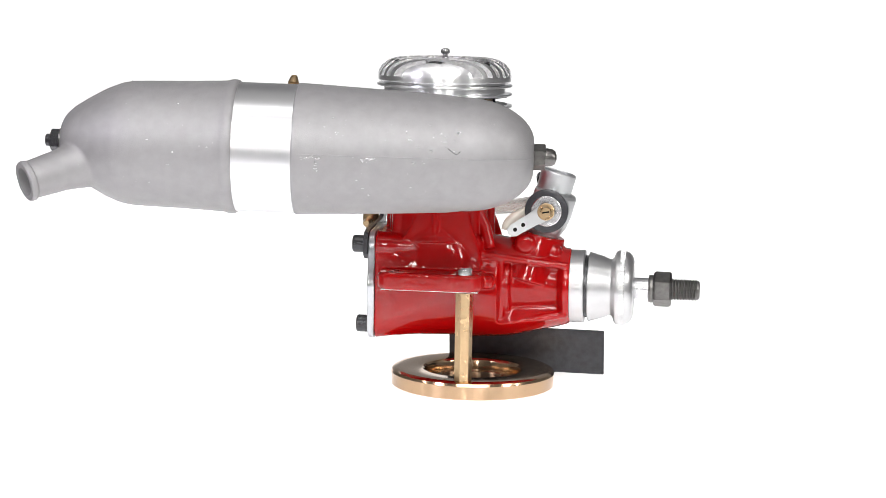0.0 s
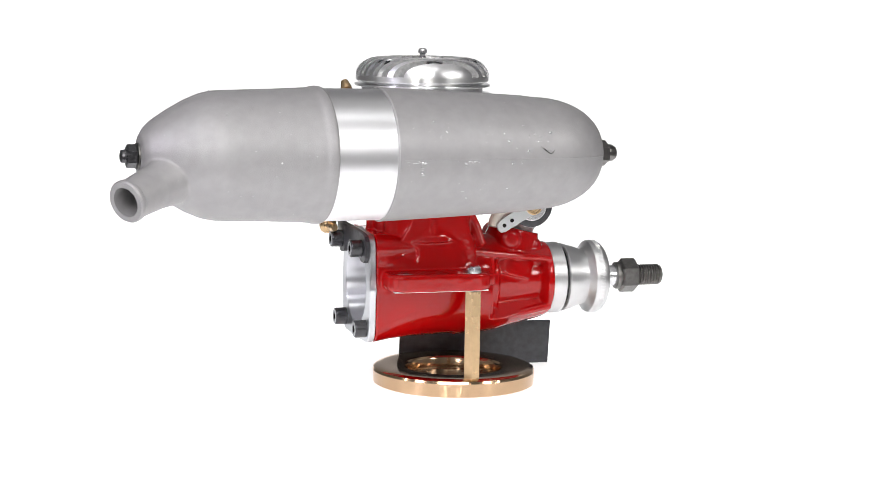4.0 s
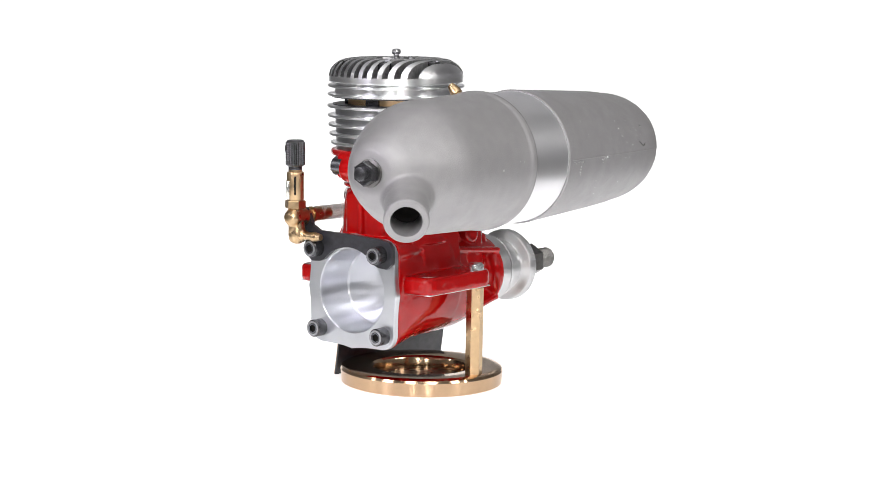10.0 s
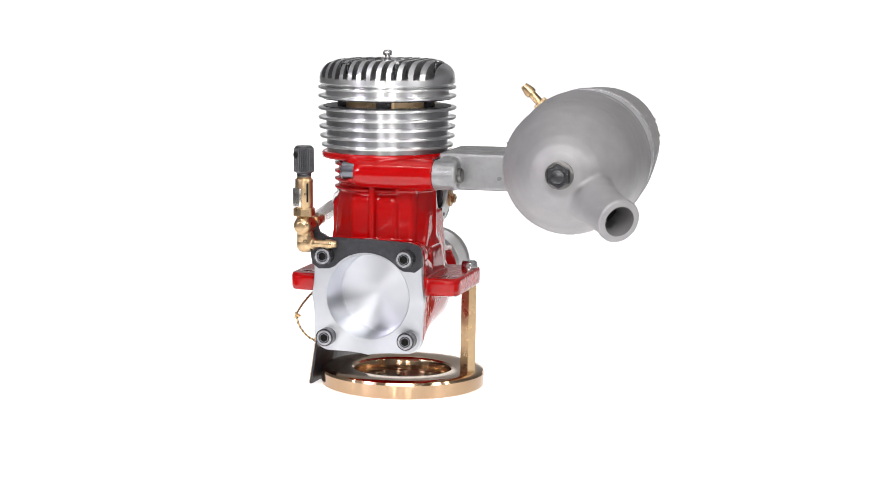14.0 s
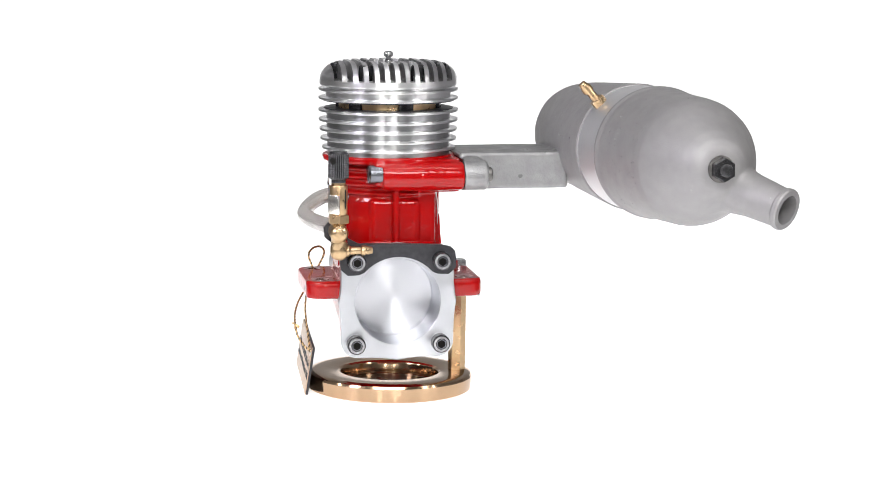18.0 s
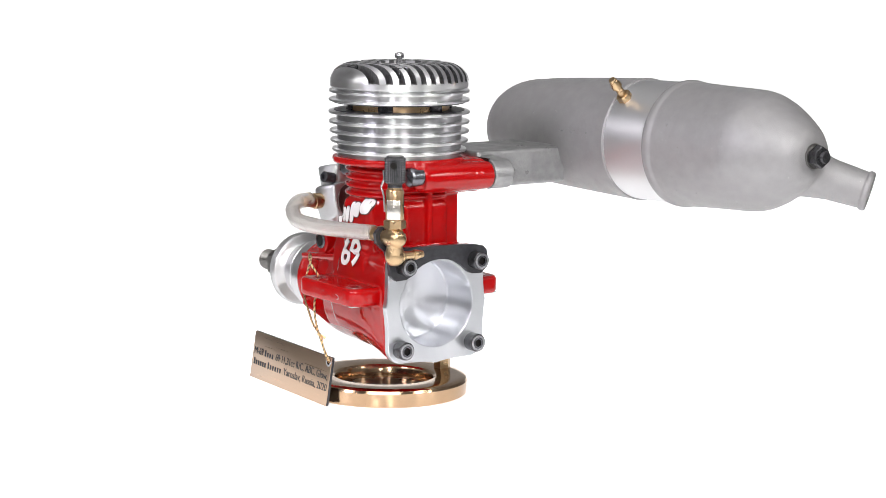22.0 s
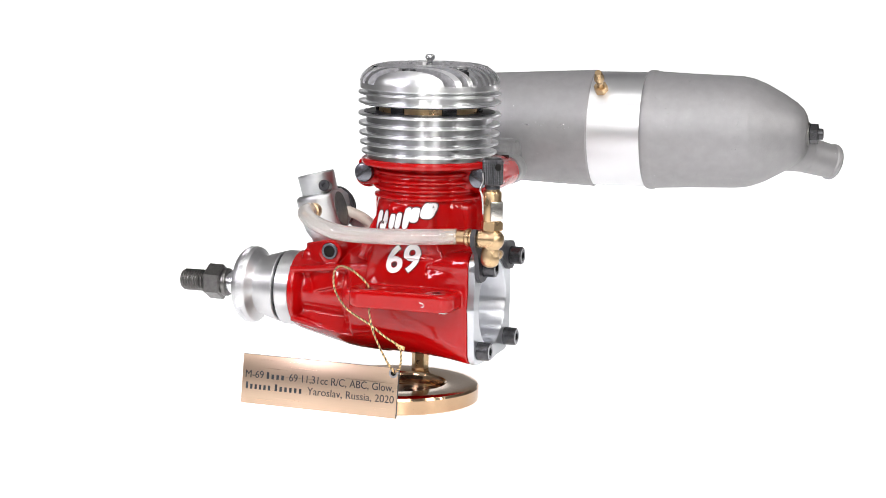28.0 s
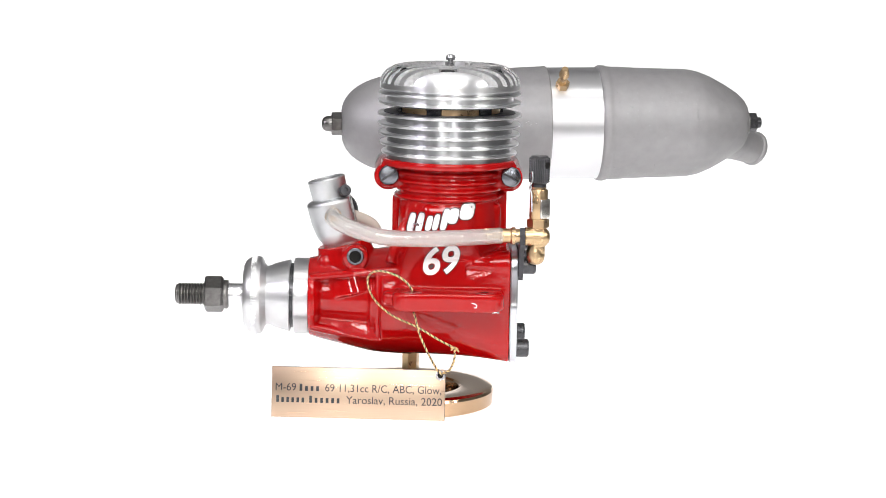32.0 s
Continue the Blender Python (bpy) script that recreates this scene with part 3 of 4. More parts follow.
backplate()


def needle_valve():
    # black bracket: covers the backplate's upper edge and rises to the valve
    outer = [(20.2, 14.8), (19.9, 17.6), (18.4, 19.2), (14.8, 20.0), (0, 20.6), (-14.0, 20.8), (-17.4, 22.6), (-18.6, 26.0), (-20.6, 28.4), (-24.0, 28.8), (-26.0, 26.6), (-25.6, 23.2), (-22.0, 20.0), (-20.6, 16.0), (-20.0, 11.6), (-17.6, 9.6), (-13.6, 9.8)]
    arc = [(-15.9 * math.cos(radians(a)), 15.9 * math.sin(radians(a))) for a in range(42, 139, 8)]
    tail = [(13.6, 9.8), (17.6, 9.6), (20.0, 11.6)]
    bracket = part("needle_bracket", prism(outer + arc + tail, 24.3, 25.9, 0), BLACK_PLATE, engine, "black bracket plate carrying the needle valve", m=Matrix.Translation((0, 0, CRANK_Z)) @ Matrix(((0, 0, -1, 0), (-1, 0, 0, 0), (0, 1, 0, 0), (0, 0, 0, 1))))
    x, y = -30.5, 21.3
    valve = part("needle_valve", lathe([(69, 2.9), (75.6, 2.9), (75.9, 2.5), (80.4, 2.5), (80.6, 2.3)], 32), BRASS, engine, "brass needle valve with a knurled black knob", m=at(x, y, 0))
    bm = bmesh.new()
    n = 84
    rings = []
    rows = [(81.6, 2.8, 0), (81.9, 3.1, 0)] + [(82.1 + 0.42 * k, 3.2, 1 + k % 2) for k in range(20)] + [(90.4, 3.2, 0), (91.0, 2.8, 0)]
    for h, r, ridge in rows:
        # crossed ridges of a diamond knurl
        rings.append([bm.verts.new(((r + (0.36 if ridge and (i + ridge) % 3 == 0 else 0)) * math.cos(2 * math.pi * i / n), (r + (0.36 if ridge and (i + ridge) % 3 == 0 else 0)) * math.sin(2 * math.pi * i / n), h)) for i in range(n)])
    for a, b in zip(rings, rings[1:]):
        for i in range(n):
            bm.faces.new((a[i], a[(i + 1) % n], b[(i + 1) % n], b[i]))
    bm.faces.new(rings[0][::-1])
    bm.faces.new(rings[-1])
    part("knob", bm, BLACK, valve, "knurled dark steel knob", angle=20)
    # the shade of the knob's hole, as a dark plug
    part("knob_hole", rod(1.15, 0, 3.7, 0.1, 20, None, at(0, 0, 88.0, -90, 0, 49)), DARK, valve)
    part("collar", rod(2.5, 80.2, 81.8, 0.2), BLACK, valve)
    part("hex_nut", prism(hexagon(6.6), 66.4, 69.4, 0.3), BRASS, valve)
    sleeve = part("sleeve", rod(3.1, 69.5, 79.6, 0.4), BRASS, valve, "brass sleeve with a bright milled flat")
    part("flat", rounded_box(-2.3, 2.3, 2.3, 3.3, 69.8, 76.4, 0.3, None, at(0, 0, 0, 0, 0, 49)), SLEEVE, sleeve, "bright nickel flat")
    # dark bar for the shade in the slot
    part("slot", rounded_box(-0.35, 0.35, 2.6, 3.16, 71.5, 78.2, 0.1, None, at(0, 0, 0, 0, 0, 130)), DARK, sleeve)
    bm = lathe([(-4.2, 0), (-4.0, 1.6), (-3.2, 2.7), (-2.0, 3.2), (4.5, 3.2), (4.8, 2.6)], 32, None, ALONG_X)
    lathe([(-3.4, 2.6), (3.3, 2.7)], 32, bm)
    part("upper_elbow", fused(bm, 0.3, 3), BRASS, valve, m=at(0, 0, 63.2), angle=60)
    part("lower_elbow", lathe([(-3.3, 0), (-3.1, 1.3), (-2.5, 2.4), (-1.4, 3.05), (0, 3.2), (1.6, 3.1), (3.4, 2.7), (5.0, 2.6)], 32), BRASS, valve, m=at(0.6, -0.3, 56.8))
    part("neck", rod(2.55, 57.5, 62.5, 0.1), BRASS, valve)
    nip = [(0.5, 2.3), (3.4, 2.1), (4.2, 1.5), (7.6, 1.35), (7.8, 1.7), (8.8, 1.75), (11.6, 1.15), (11.6, 0.6)]
    part("fuel_nipple", lathe(nip, 24, None, at(0.6, 0, 56.8, 90, 0, 0)), BRASS, valve)
    part("stem", lathe([(2.5, 2.4), (7.6, 2.4), (7.7, 3.0), (8.8, 3.0), (9.4, 2.5), (12.5, 2.5), (13.2, 1.9), (18, 1.9)], 32, None, at(0, 0, 63.4, 0, 90, 0)), BRASS, valve)
    part("spring_clip", sweep(smooth_path([(2.4, 2.4, 72), (2.6, 2.9, 78), (3.2, 3.4, 80.5), (2.4, 2.9, 83), (2.5, 3.0, 86)], 5), 0.35, 8), ZINC, valve)
    return valve


needle_valve()


def nose():
    X = at(0, 0, CRANK_Z, 0, 90, 0)
    part("front_bush", lathe([(48.0, 9), (48.0, 13.0), (48.3, 13.3), (53.0, 13.3), (53.3, 13.0), (53.4, 8)], 64), HUB, engine, "turned aluminium front housing ring", m=X)
    # black ring fills the gap behind the driver in place of its shade
    part("shadow_gap_ring", lathe([(53.2, 11.4), (54.8, 11.4)], 48), BLACK, engine, "black ring drawn as the shade of the gap", m=X)
    rows = [(54.6, 9), (54.6, 12.4), (54.9, 12.7), (60.0, 11.3), (62.0, 10.4), (62.9, 10.3), (63.6, 11.0), (64.2, 12.6), (64.8, 13.4), (65.6, 13.7), (67.8, 13.7), (68.1, 13.3), (69.2, 13.0), (70.3, 11.9), (70.9, 10.6), (70.9, 3)]
    hub = part("propeller_driver", lathe(rows, 96), HUB, engine, "bright turned aluminium propeller driver", m=X)
    bm = bmesh.new()
    for i in range(150):
        a = 2 * math.pi * i / 150
        rounded_box(-0.14, 0.14, -0.14, 0.14, 66.2, 68.0, 0, bm, at(13.58 * math.cos(a), 13.58 * math.sin(a), 0, 0, 0, math.degrees(a) + 45))
    part("knurl", bm, ALU_SATIN, hub)
    shaft = part("crankshaft", rod(3.9, 69, 78.5, 0.2), ZINC, engine, "steel crankshaft end with lock nut", m=X)
    part("nut_collar", rod(5.1, 76.4, 78.4, 0.5), STEEL, shaft, "dark steel nut collar")
    part("nut", prism(hexagon(11.2), 78.2, 84.8, 0.7), STEEL, shaft, "dark steel lock nut")
    rows = [(84.4, 3.5)]
    z = 84.6
    while z < 94:
        rows += [(z, 3.45), (z + 0.45, 3.95), (z + 0.6, 3.95), (z + 1.05, 3.45)]
        z += 1.06
    rows += [(94.6, 3.4), (95.0, 2.8)]
    part("thread", lathe(rows, 32), STEEL, shaft, "threaded steel stub")


nose()


def carburettor():
    m = at(37.1, 0, 57.2, 0, 14, 0)
    body = bmesh.new()
    lathe([(-3, 6.0), (0.2, 6.4), (3.5, 7.9), (8, 8.7), (14.4, 8.8), (15.4, 8.5), (15.9, 7.6), (16.0, 5.0)], 64, body)
    lathe([(0, 7.4), (9.6, 7.6)], 48, body, at(0, 0, 9.2, 90, 0, 0))
    # flat milled across the rear
    for v in body.verts:
        v.co.x = max(v.co.x, -6.6)
    carb = part("carburettor", fused(body, 0.3, 2), CARB, engine, "aluminium barrel carburettor with a brass throttle screw", m=m, angle=50)
    part("cut_face", lathe([(6.3, 5.0), (6.85, 4.9)], 40, None, at(0, 0, 8.6, 0, -90, 0) @ Matrix.Diagonal((1.3, 1.0, 1, 1))), STEEL, carb, "dark oval cut face")
    rim = [(15, 6.3), (15.4, 6.4), (22.6, 6.6), (23.0, 6.3), (23.0, 5.6), (22.7, 5.4), (15, 5.2)]
    part("intake", closed_lathe(rim, 48), CARB, carb, "open bored air intake")
    # dark disc that paints the shade inside the intake
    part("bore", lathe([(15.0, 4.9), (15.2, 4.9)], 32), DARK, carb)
    # outlet side: black collar, lever and brass screw
    Y = at(0, 0, 9.2, 90, 0, 0)
    part("dust_seal", closed_lathe([(9.2, 5.4), (9.2, 7.7), (11.0, 7.9), (11.3, 7.4), (11.3, 5.4)], 48), BLACK_PLATE, carb, "black rubber dust seal", m=Y)
    part("barrel_end", lathe([(9, 5.5), (11.6, 5.5), (11.8, 5.2)], 40), ZINC, carb, m=Y)
    lever = [(-3.0, -1.0), (-2.2, 2.6), (2.2, 2.8), (3.0, -1.0), (2.5, -6), (2.3, -13.8), (1.6, -15.4), (0, -16.0), (-1.6, -15.4), (-2.3, -13.8), (-2.5, -6)]
    arm = part("throttle_lever", prism(lever, 11.9, 12.8, 0.15), ALU_SATIN, carb, "pale throttle lever with two linkage holes", m=Y @ at(0, 0, 0, 0, 0, -44))
    for yy in (-9.6, -13.0):
        # linkage holes are dark discs, not cut through
        part("linkage_hole", rod(0.75, 12.5, 12.9, 0.05, 16, None, at(0, yy, 0)), DARK, arm)
    part("throttle_screw", lathe([(12.6, 3.1), (13.6, 3.1), (13.8, 2.8), (13.8, 1.9), (13.2, 1.8), (15, 1.7), (15.2, 1.4), (15.2, 0.5)], 28), BRASS, carb, "brass throttle screw", m=Y)
    part("throttle_screw_tip", rod(1.7, 13, 15.0, 0.3, 20), BRASS, carb, m=Y)
    part("screw_slot", rounded_box(-1.3, 1.3, -0.28, 0.28, 15.0, 15.3, 0.05, None, at(0, 0, 0, 0, 0, 25)), DARK, carb, "dark bar standing in for the slot's shade", m=Y)
    part("idle_screw", lathe([(5.0, 2.0), (9.3, 2.0), (9.6, 1.7), (9.6, 1.0), (8.6, 0.9), (8.6, 0)], 24), BLACK_PLATE, carb, "black idle stop screw", m=at(-4.6, 0.4, 16.8, -80, 0, 10))
    part("inlet_fitting", lathe([(6, 2.9), (11.2, 2.9), (11.4, 2.5), (14.5, 2.0), (17, 1.8)], 24), BRASS, carb, "brass fuel inlet fitting", m=at(0, 0, 10.4, -90, 0, 0))
    part("nylon_stub", sweep(smooth_path([(34, -6.5, 66.0), (29, -8, 64.0), (25.8, -9.2, 61.6), (24.8, -9.8, 58.6)], 5), 1.9, 16), NYLON, engine, "off-white nylon stub beside the carburettor")
    pinch = part("pinch_bolt", lathe([(12.0, 3.0), (13.2, 3.0), (13.5, 2.7), (13.5, 2.1), (13.2, 2.0), (13.2, 0)], 32), SCREW, engine, "socket pinch bolt with a dark well", m=at(31.8, 0, 54.0, -90, 0, 0))
    part("bolt_well", rod(2.0, 13.0, 13.3, 0.05, 24), DARK, pinch, "dark disc standing in for the bolt well's shade")
    path = smooth_path([(39.8, 12.6, 68.0), (39.4, 17.0, 67.7), (36.6, 21.2, 66.6), (31.0, 25.0, 64.9), (22.4, 27.6, 63.2), (11, 26.8, 62.6), (-3, 24.6, 62.8), (-18.2, 21.9, 63.5)], 8)
    part("fuel_tube", sweep(path, 2.75, 20, inner=1.5), TUBE, engine, "milky translucent silicone fuel tube")


carburettor()


def exhaust_screws():
    for x, rot in ((20.6, 35), (-21.4, -30)):
        s = part("clamp_screw", lathe([(4.6, 3.4), (9.4, 3.5), (10.0, 3.1), (10.3, 2.2), (10.3, 0)], 32), SCREW, engine, "slotted steel clamp screw", m=at(x, 0, 82.0, -90, 0, 0))
        # black bar in place of the screw slot's shade
        part("slot", rounded_box(-3.0, 3.0, -0.4, 0.4, 9.9, 10.36, 0.05, None, at(0, 0, 0, 0, 0, rot)), BLACK, s)


exhaust_screws()


def muffler():
    M = at(0, -77.8, 91.6, 0, 0.65, 4.7)
    A = ALONG_X
    rear = [(-117.0, 0), (-117.0, 4.6), (-116.6, 6.8), (-115.2, 9.2), (-112.6, 11.6), (-108, 14.6), (-102, 17.9), (-97, 19.9), (-93.5, 20.6), (-90, 20.8), (-75, 21.2), (-61.4, 21.8), (-60.8, 22.3), (-58.2, 22.3), (-57.5, 21.6), (-57.5, 0)]
    # outlet pipe, rearwards, outwards and down, cast in one with the rear shell
    tip, root = Vector((-125.2, -18.9, -12.4)), Vector((-102.4, -3.2, -4.4))
    d = (tip - root).normalized()
    casting = lathe(rear, 96, None, A)
    sweep([root, root + d * 8, root + d * 13, root + d * 18], lambda i: (9.6, 8.4, 7.4, 6.6)[i], 40, casting)
    shell = part("muffler", fused(casting, 0.5, 9), CAST, engine, "grey blasted cast aluminium muffler with a bright band", m=M, angle=60)
    front = [(-38.2, 0), (-38.2, 21.6), (-37.6, 21.9), (-36.6, 21.8), (-20, 21.05), (0, 20.1), (12, 19.4), (17, 18.8)]
    for i in range(1, 13):
        a = radians(90 * i / 12)
        front.append((17 + 23.2 * math.sin(a), 4.5 + 14.3 * math.cos(a) if i < 12 else 4.0))
    front.append((40.2, 0))
    part("front_shell", lathe(front, 96, None, A), CAST, shell, "tapered grey casting with a rounded nose", angle=25)
    part("band", lathe([(-57.6, 0), (-57.6, 21.45), (-38.1, 21.35), (-38.1, 0)], 128, None, A), BAND, shell, "polished aluminium centre band")
    # mould seam
    part("mould_seam", sweep([(-36, -21.75, 0), (0, -20.1, 0), (12, -19.4, 0)] + [(17 + 23.2 * math.sin(radians(a)), -4.5 - 14.3 * math.cos(radians(a)), 0) for a in range(0, 80, 8)], 0.2, 6), CAST, shell)
    part("scratch", sweep(smooth_path([(12.6, -19.2, 3.4), (15.2, -19.25, 1.6), (16.6, -19.2, 2.6)], 4), 0.09, 6), DARK, shell, "short dark scratch in the casting")
    bm = bmesh.new()
    rng = random.Random(11)
    # clusters along the seam, on the shoulder of the nose and on the engine side
    spots = [(-31, 3.18, 3.0, 0.04, 16), (-14, 3.19, 4.5, 0.05, 22), (-30, 3.33, 1.6, 0.06, 7), (4, 3.2, 4.0, 0.04, 5), (12, 2.75, 6.0, 0.25, 14), (-24, 2.7, 9.0, 0.2, 8), (-4, 2.8, 14, 0.4, 12), (-30, 0.1, 4.0, 0.03, 6), (-18, 0.12, 5.0, 0.04, 6), (-8, 0.35, 12, 0.5, 10), (-5, 3.6, 18, 0.3, 10)]
    for x0, a0, dx, da, count in spots:
        for k in range(count):
            x = min(x0 + rng.gauss(0, dx * 0.5), 16.0)
            a = a0 + rng.gauss(0, da * 0.5)
            r = 21.75 - (x + 36) * 0.049 + 0.02
            long = rng.uniform(0.25, 1.5) * rng.choice((0.5, 1, 1))
            turn = rng.uniform(-0.012, 0.012)
            sweep([(x + long * f, r * math.cos(a + turn * f), r * math.sin(a + turn * f)) for f in (0, 0.5, 1)], lambda i, w=rng.choice((0.07, 0.1, 0.14, 0.26)): (w * 0.3, w, w * 0.3)[i], 5, bm)
    # a few nicks in the rear shell
    for k in range(26):
        x = rng.uniform(-94, -62)
        a = rng.choice((math.pi, 0.0)) + rng.uniform(-0.9, 0.7)
        r = 21.78 + (x + 62) * 0.034 + 0.02
        long = rng.uniform(0.2, 0.9)
        sweep([(x + long * f, r * math.cos(a), r * math.sin(a)) for f in (0, 0.5, 1)], lambda i, w=rng.uniform(0.04, 0.1): (w * 0.3, w, w * 0.3)[i], 5, bm)
    # pitted skin towards the rear end
    pits = bmesh.new()
    for k in range(70):
        x = -95 + 30 * rng.random() ** 1.6
        a = rng.gauss(0.15, 0.45)
        r = 21.78 + (x + 62) * 0.034 - 0.02
        long = rng.uniform(0.15, 0.6)
        sweep([(x + long * f, r * math.cos(a), r * math.sin(a)) for f in (0, 0.5, 1)], lambda i, w=rng.uniform(0.1, 0.28): (w * 0.4, w, w * 0.4)[i], 6, pits)
    tagged(part("cast_pimples", pits, CAST_RAW, shell), "small raised pimples of the casting skin", kind="stuff")
    marks = part("scratches", bm, ZINC, shell)
    tagged(marks, "small bright scratches in the casting", kind="stuff")
    # through bolt: hexagon and dome nut in front, nut and stud behind
    part("dome_nut", prism(hexagon(7.6), 40.0, 44.0, 0.3, None, A), STEEL, shell, "dark steel dome nut")
    part("dome", lathe([(43.8, 3.1), (46, 2.9), (47.2, 2.2), (47.7, 0.8), (47.7, 0)], 24, None, A), STEEL, shell)
    part("washer", rod(4.3, 116.8, 117.7, 0.2, 32, None, at(0, 0, 0, 0, -90, 0)), STEEL, shell)
    part("stud_nut", prism(hexagon(6.6), 117.6, 120.8, 0.3, None, at(0, 0, 0, 0, -90, 0)), BLACK, shell, "dark steel stud nut")
    part("stud", rod(2.1, 120.0, 122.6, 0.4, 24, None, at(0, 0, 0, 0, -90, 0)), BLACK, shell)
    line = [root + d * 16.5, tip - d * 2.4, tip - d * 1.7, tip - d * 0.6, tip]
    bm = sweep(line, lambda i: (6.9, 6.3, 6.8, 6.8, 6.4)[i], 40, inner=4.7)
    part("outlet_pipe", bm, CAST, shell, "open tailpipe stub with a beaded lip", angle=30)
    # tailpipe closed by a dark disc for its inner shade
    part("outlet_shade_disc", sweep([root + d * 17.6, root + d * 18.2], 4.65, 24), DARK, shell)
    # pressure nipple on the band
    nip = part("pressure_nipple", prism(hexagon(4.6), 0, 2.6, 0.2), BRASS, shell, "brass pressure nipple", m=at(-42.4, 14.6, 15.3, -44, 0, 0))
    part("barb", lathe([(2, 1.4), (6.0, 1.35), (6.2, 1.9), (7.4, 1.9), (10.0, 1.2), (10.0, 0.6)], 24), BRASS, nip)


muffler()


def manifold():
    bm = bmesh.new()
    rounded_box(-15, 15, -62, -23, 75.6, 88.5, 1.0, bm)
    rounded_box(-22, 22, -30.8, -23.4, 76.0, 87.2, 2.0, bm)
    for x in (-21.4, 21.4):
        lathe([(23.4, 5.2), (31.0, 5.2), (31.8, 4.6)], 32, bm, at(x * 0.98, 0, 81.3, 90, 0, 0))
    # cast fillet where the duct meets the round shell
    sweep([(-12, -60, 84), (12, -60, 84)], 5.5, 16, bm)
    duct = part("manifold", fused(bm, 0.36, 1), CAST_RAW, engine, "grey cast exhaust manifold between engine and muffler", angle=50)
    for x in (-21.5, 21.5):
        part("manifold_screw", lathe([(0, 2.6), (1.6, 2.6), (2.0, 2.2), (2.0, 0)], 24), STEEL, duct, "dark steel screw end", m=at(x, -31.4, 81.5, 90, 0, 0))
    part("gasket", rounded_box(-21.8, 21.8, -23.6, -23.0, 76.2, 86.8, 0), BLACK, engine, "thin black exhaust gasket")


manifold()


def lay_on_case(bm, lift=0.28):
    """Presses flat marks, drawn at y = 0 facing +y, onto the casting's skin."""
    from mathutils.bvhtree import BVHTree
    me = case.data
    tree = BVHTree.FromPolygons([v.co / MM for v in me.vertices], [p.vertices[:] for p in me.polygons])
    for v in bm.verts:
        hit = tree.ray_cast(Vector((v.co.x, 40, v.co.z)), Vector((0, -1, 0)))
        v.co.y += (hit[0].y if hit[0] else 18.5) + lift


def cut_fine(bm, size=1.0):
    bmesh.ops.triangulate(bm, faces=bm.faces)
    for _ in range(5):
        long = [e for e in bm.edges if e.calc_length() > size]
        if long:
            bmesh.ops.subdivide_edges(bm, edges=long, cuts=1, use_grid_fill=False)
            bmesh.ops.triangulate(bm, faces=bm.faces)


def lettering_on_case():
    # white script mark drawn as seven plain rounded strokes climbing over the large number
    bm = bmesh.new()
    strokes = ((12.7, 66.4, 2.2, 6.8), (9.7, 66.8, 2.2, 6.8), (6.6, 66.8, 2.1, 5.2), (4.2, 67.2, 2.0, 5.6), (1.2, 68.2, 2.3, 7.4), (-1.7, 69.4, 3.4, 5.2), (-6.4, 71.0, 4.8, 5.4))
    for x, z, w, h in strokes:
        pts = [(w / 2 * math.copysign(abs(math.cos(a)) ** 0.6, math.cos(a)), h / 2 * math.copysign(abs(math.sin(a)) ** 0.6, math.sin(a))) for a in [2 * math.pi * k / 28 for k in range(28)]]
        prism([(px + 0.22 * pz, pz) for px, pz in pts], -0.06, 0.1, 0, bm, at(x, 0, z, 90, 0, 180))
    cut_fine(bm)
    lay_on_case(bm)
    mark = part("script_mark", bm, WHITE, engine, "white painted script mark on the cylinder", angle=60)
    bm = bmesh.new()
    for x, z, w, h in strokes:
        pts = [((w / 2 + 0.34) * math.copysign(abs(math.cos(a)) ** 0.6, math.cos(a)), (h / 2 + 0.34) * math.copysign(abs(math.sin(a)) ** 0.6, math.sin(a))) for a in [2 * math.pi * k / 28 for k in range(28)]]
        prism([(px + 0.22 * pz, pz) for px, pz in pts], -0.06, 0.02, 0, bm, at(x, 0, z, 90, 0, 180))
    cut_fine(bm)
    lay_on_case(bm, 0.2)
    part("mark_outline", bm, OUTLINE, mark, "thin dark outline round the white")
    bm = lettering("69", 12.8, 0.04, 0.2, bold=0.62)
    bmesh.ops.transform(bm, matrix=at(2.6, 0, 49.7, 90, -6, 180), verts=bm.verts)
    cut_fine(bm)
    lay_on_case(bm, 0.16)
    part("number_outline", bm, OUTLINE, mark, "thin dark outline round the white")
    bm = lettering("69", 12.8, 0.09, 0.2, bold=0.3)
    bmesh.ops.transform(bm, matrix=at(2.6, 0, 49.7, 90, -6, 180), verts=bm.verts)
    cut_fine(bm)
    middle = sum(v.co.x for v in bm.verts) / len(bm.verts)
    lay_on_case(bm)
    for side in (1, -1):
        digit = bm.copy()
        gone = [v for v in digit.verts if (island_centre(v) - middle) * side < 0]
        bmesh.ops.delete(digit, geom=gone, context="VERTS")
        part("number_mark", digit, WHITE, engine, "white painted italic digit on the cylinder", angle=60)
    bm.free()


def island_centre(v):
    """The mean x of the piece that a vertex belongs to."""
    seen, heap = {v}, [v]
    while heap:
        here = heap.pop()
        for e in here.link_edges:
            o = e.other_vert(here)
            if o not in seen:
                seen.add(o)
                heap.append(o)
    return (min(o.co.x for o in seen) + max(o.co.x for o in seen)) / 2


lettering_on_case()

# ---- display stand ----
stand = tagged(new("display_stand"), "polished bronze ring stand with one hexagon post", "stand")


